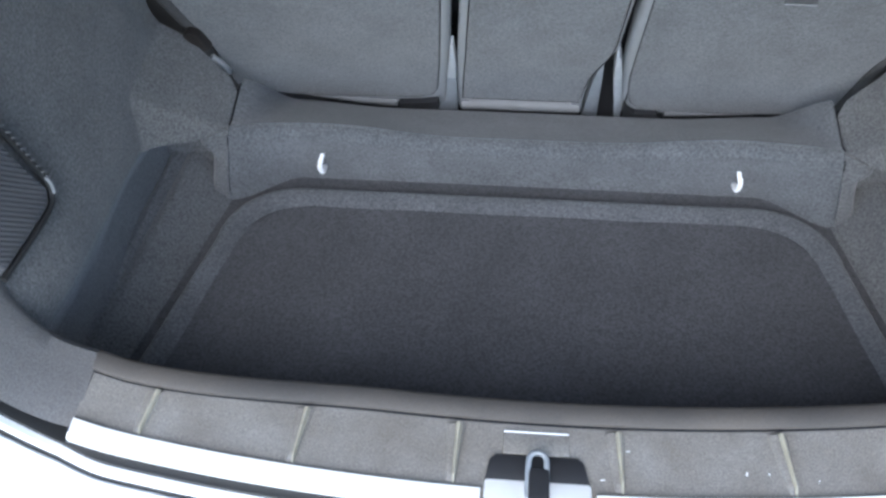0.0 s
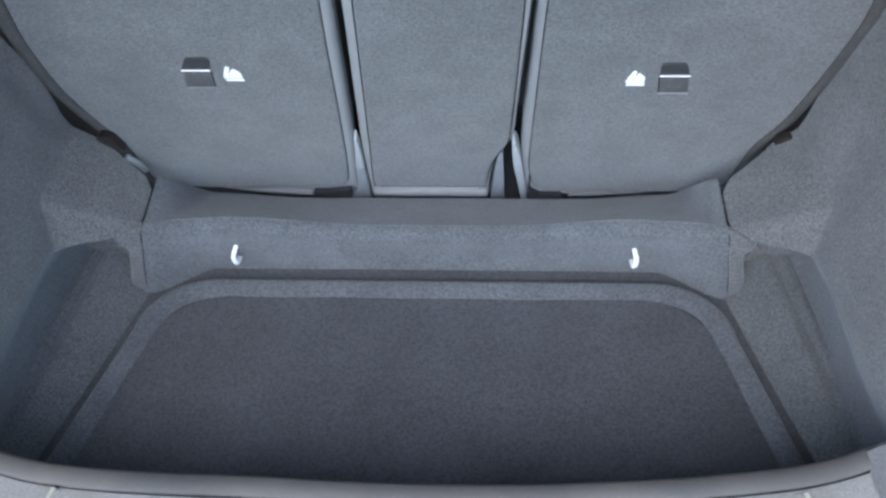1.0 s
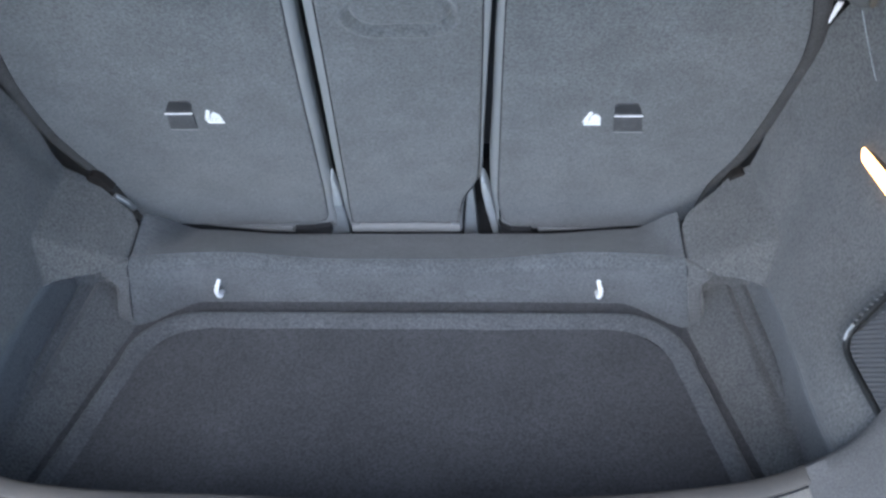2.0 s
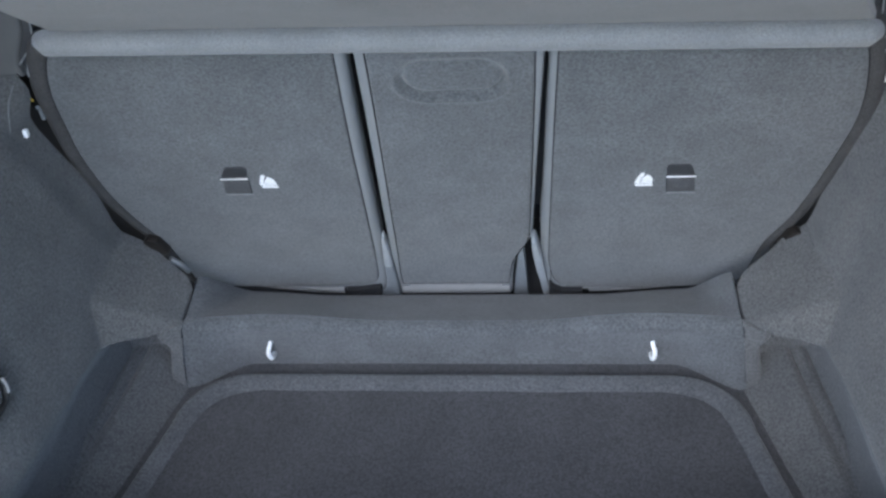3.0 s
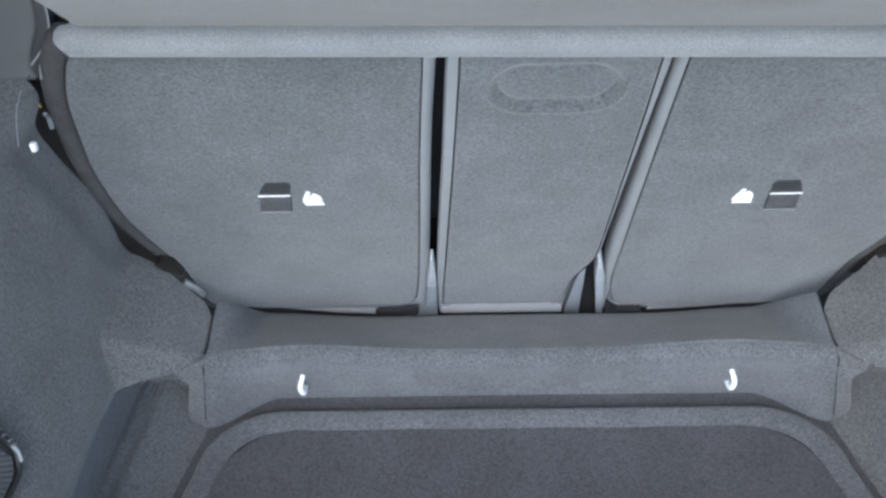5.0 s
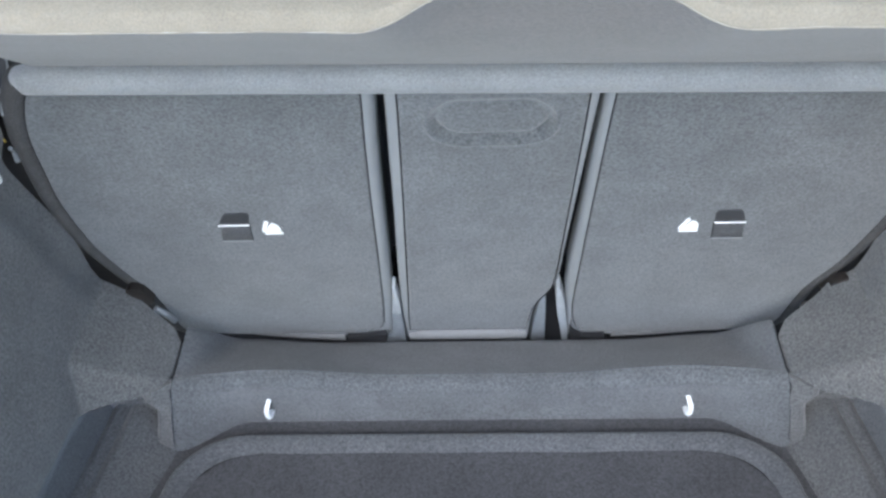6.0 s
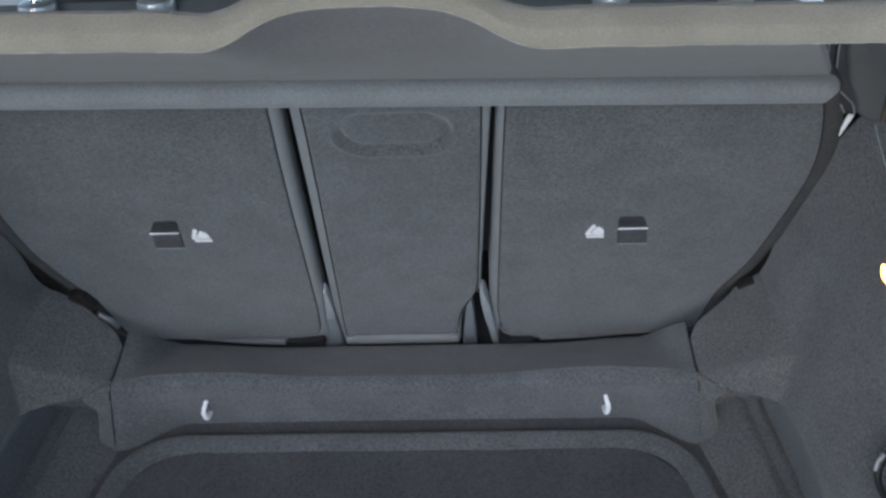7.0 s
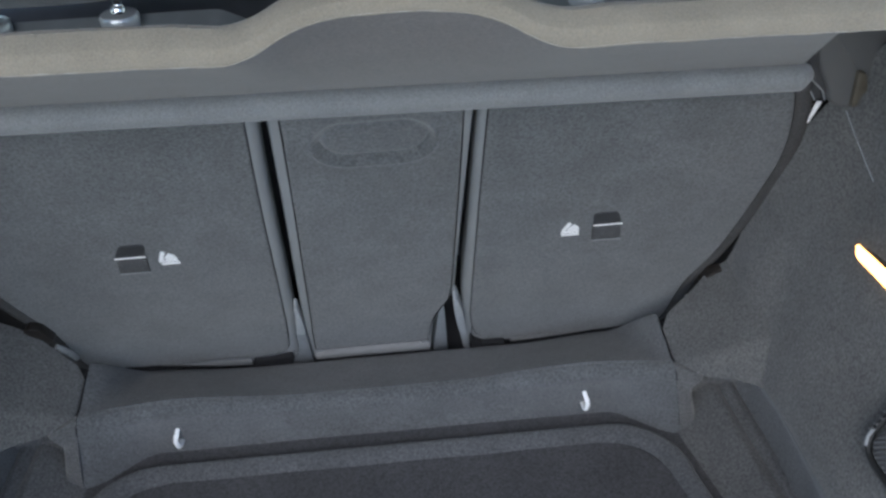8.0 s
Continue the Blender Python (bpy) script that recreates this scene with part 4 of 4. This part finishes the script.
def pocket(sgn, back):
    """Storage pocket in the side trim, behind a ribbed cover with a beaded cord along its edge."""
    p = thing("storage_pocket", None, None, "ribbed dark pocket cover with a beaded elastic edge", "storage pocket", "side pockets")

    def wx(y, z):
        return sgn * (side_half(y, z) - 0.004) + 0.045 * (z - 0.2)
    y0, y1, z0, z1 = -0.305 - back, -0.485, 0.311, 0.49

    def f(u, v):
        z = lerp(z0, z1, v)
        front = y0 - 0.03 * v - 0.028 * (1 - v) * (1 - step(0.0, 0.12, v))
        y = lerp(front, y1, u)
        e = min(u, 1 - u) * 0.15
        edge = step(0, 0.012, min(e, (z - z0) + 0.003))
        ridge = 0.0012 * math.sin((y * 0.75 + z * 0.65) * 2 * math.pi / 0.006)
        return Vector((wx(y, z) - sgn * (0.012 * edge + ridge * edge), y, z))
    part("cover", sheet(f, 170, 130, lambda u, v: f(u, v) + Vector((sgn * 0.02, 0, 0))), ROLL, p)
    low = [(wx(y, z0) - sgn * 0.008, y, z0 - 0.002) for y in (-0.485, -0.43, -0.37 - back, -0.335 - back)]
    fr = [(wx(y - back, z) - sgn * 0.008, y - back, z) for y, z in ((-0.318, 0.315), (-0.306, 0.333), (-0.308, 0.375), (-0.318, 0.425), (-0.334, 0.488))]
    part("cord", tube(spline(low + fr, 60), 0.0042, 8), RUBBER, p, "dark rubber edge")
    part("corner_cap", tube(spline([(wx(y - back, z) - sgn * 0.012, y - back, z) for y, z in ((-0.314, 0.318), (-0.307, 0.328), (-0.306, 0.340))], 10), 0.0028, 8), RIM, p, "pale corner cap")
    line = spline(fr[1:], 14)
    for k, q in enumerate(line[1:]):
        part("bead", tube([q + Vector((-sgn * 0.007, -0.003, 0.003)), q + Vector((-sgn * 0.008, 0.003, -0.001))], 0.0012, 6), PILLAR, p)


for sgn in (-1, 1):
    pocket(sgn, 0.032 if sgn < 0 else 0.045)


# ---- head restraints of the rear seats ----
def head_restraint(cx, z0, half):
    h = thing("head_restraint", None, None, "dark grey rear head restraint on two chrome posts", "head restraint", "head restraints")

    def f(u, v):
        a, b = u * 2 * math.pi, (v - 0.5) * math.pi
        c, s = math.cos(b), math.sin(b)
        sx, sy = math.copysign(abs(math.cos(a)) ** 0.5, math.cos(a)), math.copysign(abs(math.sin(a)) ** 0.6, math.sin(a))
        k = c ** 0.45 if c > 0 else 0.0
        return Vector((cx + half * k * sx, 0.0 + 0.055 * k * sy, z0 + 0.083 + 0.095 * math.copysign(abs(s) ** 0.8, s)))
    part("cushion", sheet(f, 40, 24), HEADFAB, h)
    for px in (cx - 0.076, cx + 0.076):
        part("post", tube([Vector((px, -0.02, z0 - 0.06)), Vector((px, -0.012, z0 + 0.02)), Vector((px, -0.005, z0 + 0.06))], 0.0058, 10), CHROME, h, "chrome post")

        def disc(u, v, px=px):
            a = u * 2 * math.pi
            r, z = [(0.0, 0.006), (0.013, 0.006), (0.0215, 0.0045), (0.0238, 0.001), (0.0235, -0.009), (0.020, -0.030)][min(5, int(v * 5 + 0.5))]
            return Vector((px + r * math.cos(a), -0.02 + r * math.sin(a), z0 - 0.032 + z))
        part("guide", sheet(disc, 28, 5), SILVER, h, "grey plastic post guide")
        part("collar", tube([Vector((px, -0.02, z0 - 0.027)), Vector((px, -0.0195, z0 - 0.021)), Vector((px, -0.019, z0 - 0.018))], [0.009, 0.0085, 0.0065], 14), CHROME, h, "bright collar")


head_restraint(-0.338, 0.852, 0.148)
head_restraint(0.383, 0.840, 0.148)

# ---- cabin ahead, and closing walls ----
thing("ceiling", box(-0.74, -0.36, 1.1, 0.74, 2.2, 1.15), LINING, "pale grey headliner of the car roof", "headliner", kind="structure")
thing("wall_north", box(-0.74, 2.2, -0.3, 0.74, 2.25, 0.62), PILLAR, "grey dashboard wall at the cabin front", "cabin wall", kind="structure")
for s in (-1, 1):
    a, b = sorted((s * 0.70, s * 0.74))
    thing("cabin_side", box(a, 0.0, -0.3, b, 2.2, 0.55), PILLAR, "grey door side of the cabin", "cabin wall", kind="structure")
    thing("cabin_side", box(a, 0.0, 1.02, b, 2.2, 1.1), PILLAR, "grey roof rail of the cabin", "cabin wall", kind="structure")
    thing("pillar", box(a, 1.15, 0.68, b, 1.3, 1.02), PILLAR, "grey door pillar", "pillar", kind="structure")
    thing("pillar", slab([(0.09, 0.50), (0.33, 0.50), (0.305, 0.647), (0.281, 0.722), (0.17, 1.1), (-0.02, 1.1), (0.097, 0.80)], lambda p, q, d, s=s: Vector((s * 0.69 - s * d, p, q)), 0.06, 0.01), COVER, "grey plastic covered rear roof pillar", "pillar", kind="structure")
    quarter = thing("quarter_panel", None, None, "dark inner panel beside the rear roof pillar", "panel", kind="structure")
    part("panel", slab([(-0.25, 0.50), (0.085, 0.50), (0.088, 0.775), (0.02, 0.79), (-0.1, 0.86), (-0.25, 0.9)], lambda p, q, d, s=s: Vector((s * 0.70 - s * d, p, q)), 0.03, 0.004), DARK, quarter)
    part("edge_strip", tube([Vector((s * 0.692, 0.084, 0.6)), Vector((s * 0.692, 0.086, 0.73)), Vector((s * 0.692, 0.092, 0.80))], 0.004, 8), RIM, quarter, "pale edge strip")
window = thing("window_1", None, None, "side window of the cabin with a small round dark disc", "window", kind="structure")
pane = part("pane", box(0.712, 0.05, 0.54, 0.716, 1.16, 1.03), GLASS, window, smooth=False)
pane.visible_shadow = False
# Disc added on the pane in place of a dark hole.
part("dark_spot", tube([Vector((0.708, 0.532, 0.628)), Vector((0.712, 0.532, 0.628))], 0.016, 20), GAP, window, "round dark disc standing in for a dark hole")
thing("cabin_floor", box(-0.74, 0.25, -0.34, 0.74, 2.25, -0.3), GAP, "dark cabin floor", "cabin floor", kind="structure")
belt = spline([(-0.06, 0.62, 0.70), (0.06, 0.60, 0.63), (0.15, 0.58, 0.585), (0.23, 0.56, 0.50), (0.27, 0.55, 0.40)], 24)
front = thing("front_seat", None, None, "pale grey edged front seat seen through the gap", "front seat")
part("shell_edge", tube(belt, 0.034, 12, 0.6), LINING, front, "pale grey curved edge")
part("backrest", box(0.05, 0.66, -0.3, 0.6, 0.80, 0.95, 0.05, 3), ROLL, front)
# Added, wide and far back, to block the bright left window.
driver = thing("front_seat", None, None, "dark grey front seat added to block the left window", "front seat")
part("backrest", box(-0.66, 0.34, -0.3, -0.06, 0.50, 0.70, 0.05, 3), ROLL, driver)
part("head_cushion", box(-0.50, 0.36, 0.74, -0.22, 0.46, 0.95, 0.045, 3), ROLL, driver)
for x in (-0.43, -0.29):
    part("post", tube([Vector((x, 0.41, 0.68)), Vector((x, 0.41, 0.76))], 0.006, 8), CHROME, driver)

# ---- tailgate, open overhead ----
def gate(u, v):
    x = (u * 2 - 1) * lerp(0.74, 0.70, v)
    return Vector((x, lerp(-0.34, -1.42, v), 1.15 + 0.52 * v + 0.10 * math.sin(v * math.pi)))


# Out of view; reach and slope are set to block the sky overhead.
tail = thing("tailgate", None, None, "open tailgate with a grey inner lining", "tailgate", kind="structure")
part("lining", sheet(gate, 12, 12, lambda u, v: gate(u, v) + Vector((0, 0, 0.012))), PILLAR, tail)
part("shell", sheet(lambda u, v: gate(u, v) + Vector((0, 0, 0.014)), 12, 12, lambda u, v: gate(u, v) + Vector((0, 0, 0.06))), PAINT, tail)

# ---- ground ----
ground = bmesh.new()
bmesh.ops.create_grid(ground, x_segments=2, y_segments=2, size=400)
bmesh.ops.translate(ground, verts=ground.verts, vec=(0, 0, -0.68))
# Out of view here; made pale to bounce light up at seats and shelf.
thing("ground", ground, YARD, "pale worn concrete ground behind the car", "ground", kind="structure")
# Pale strip added only to whiten what shows through the side window.
thing("pavement", box(1.25, 1.6, -0.69, 4.2, 40.0, -0.60, 0.01), CONCRETE, "pale concrete strip added to whiten the view through the window", "pavement", kind="structure")
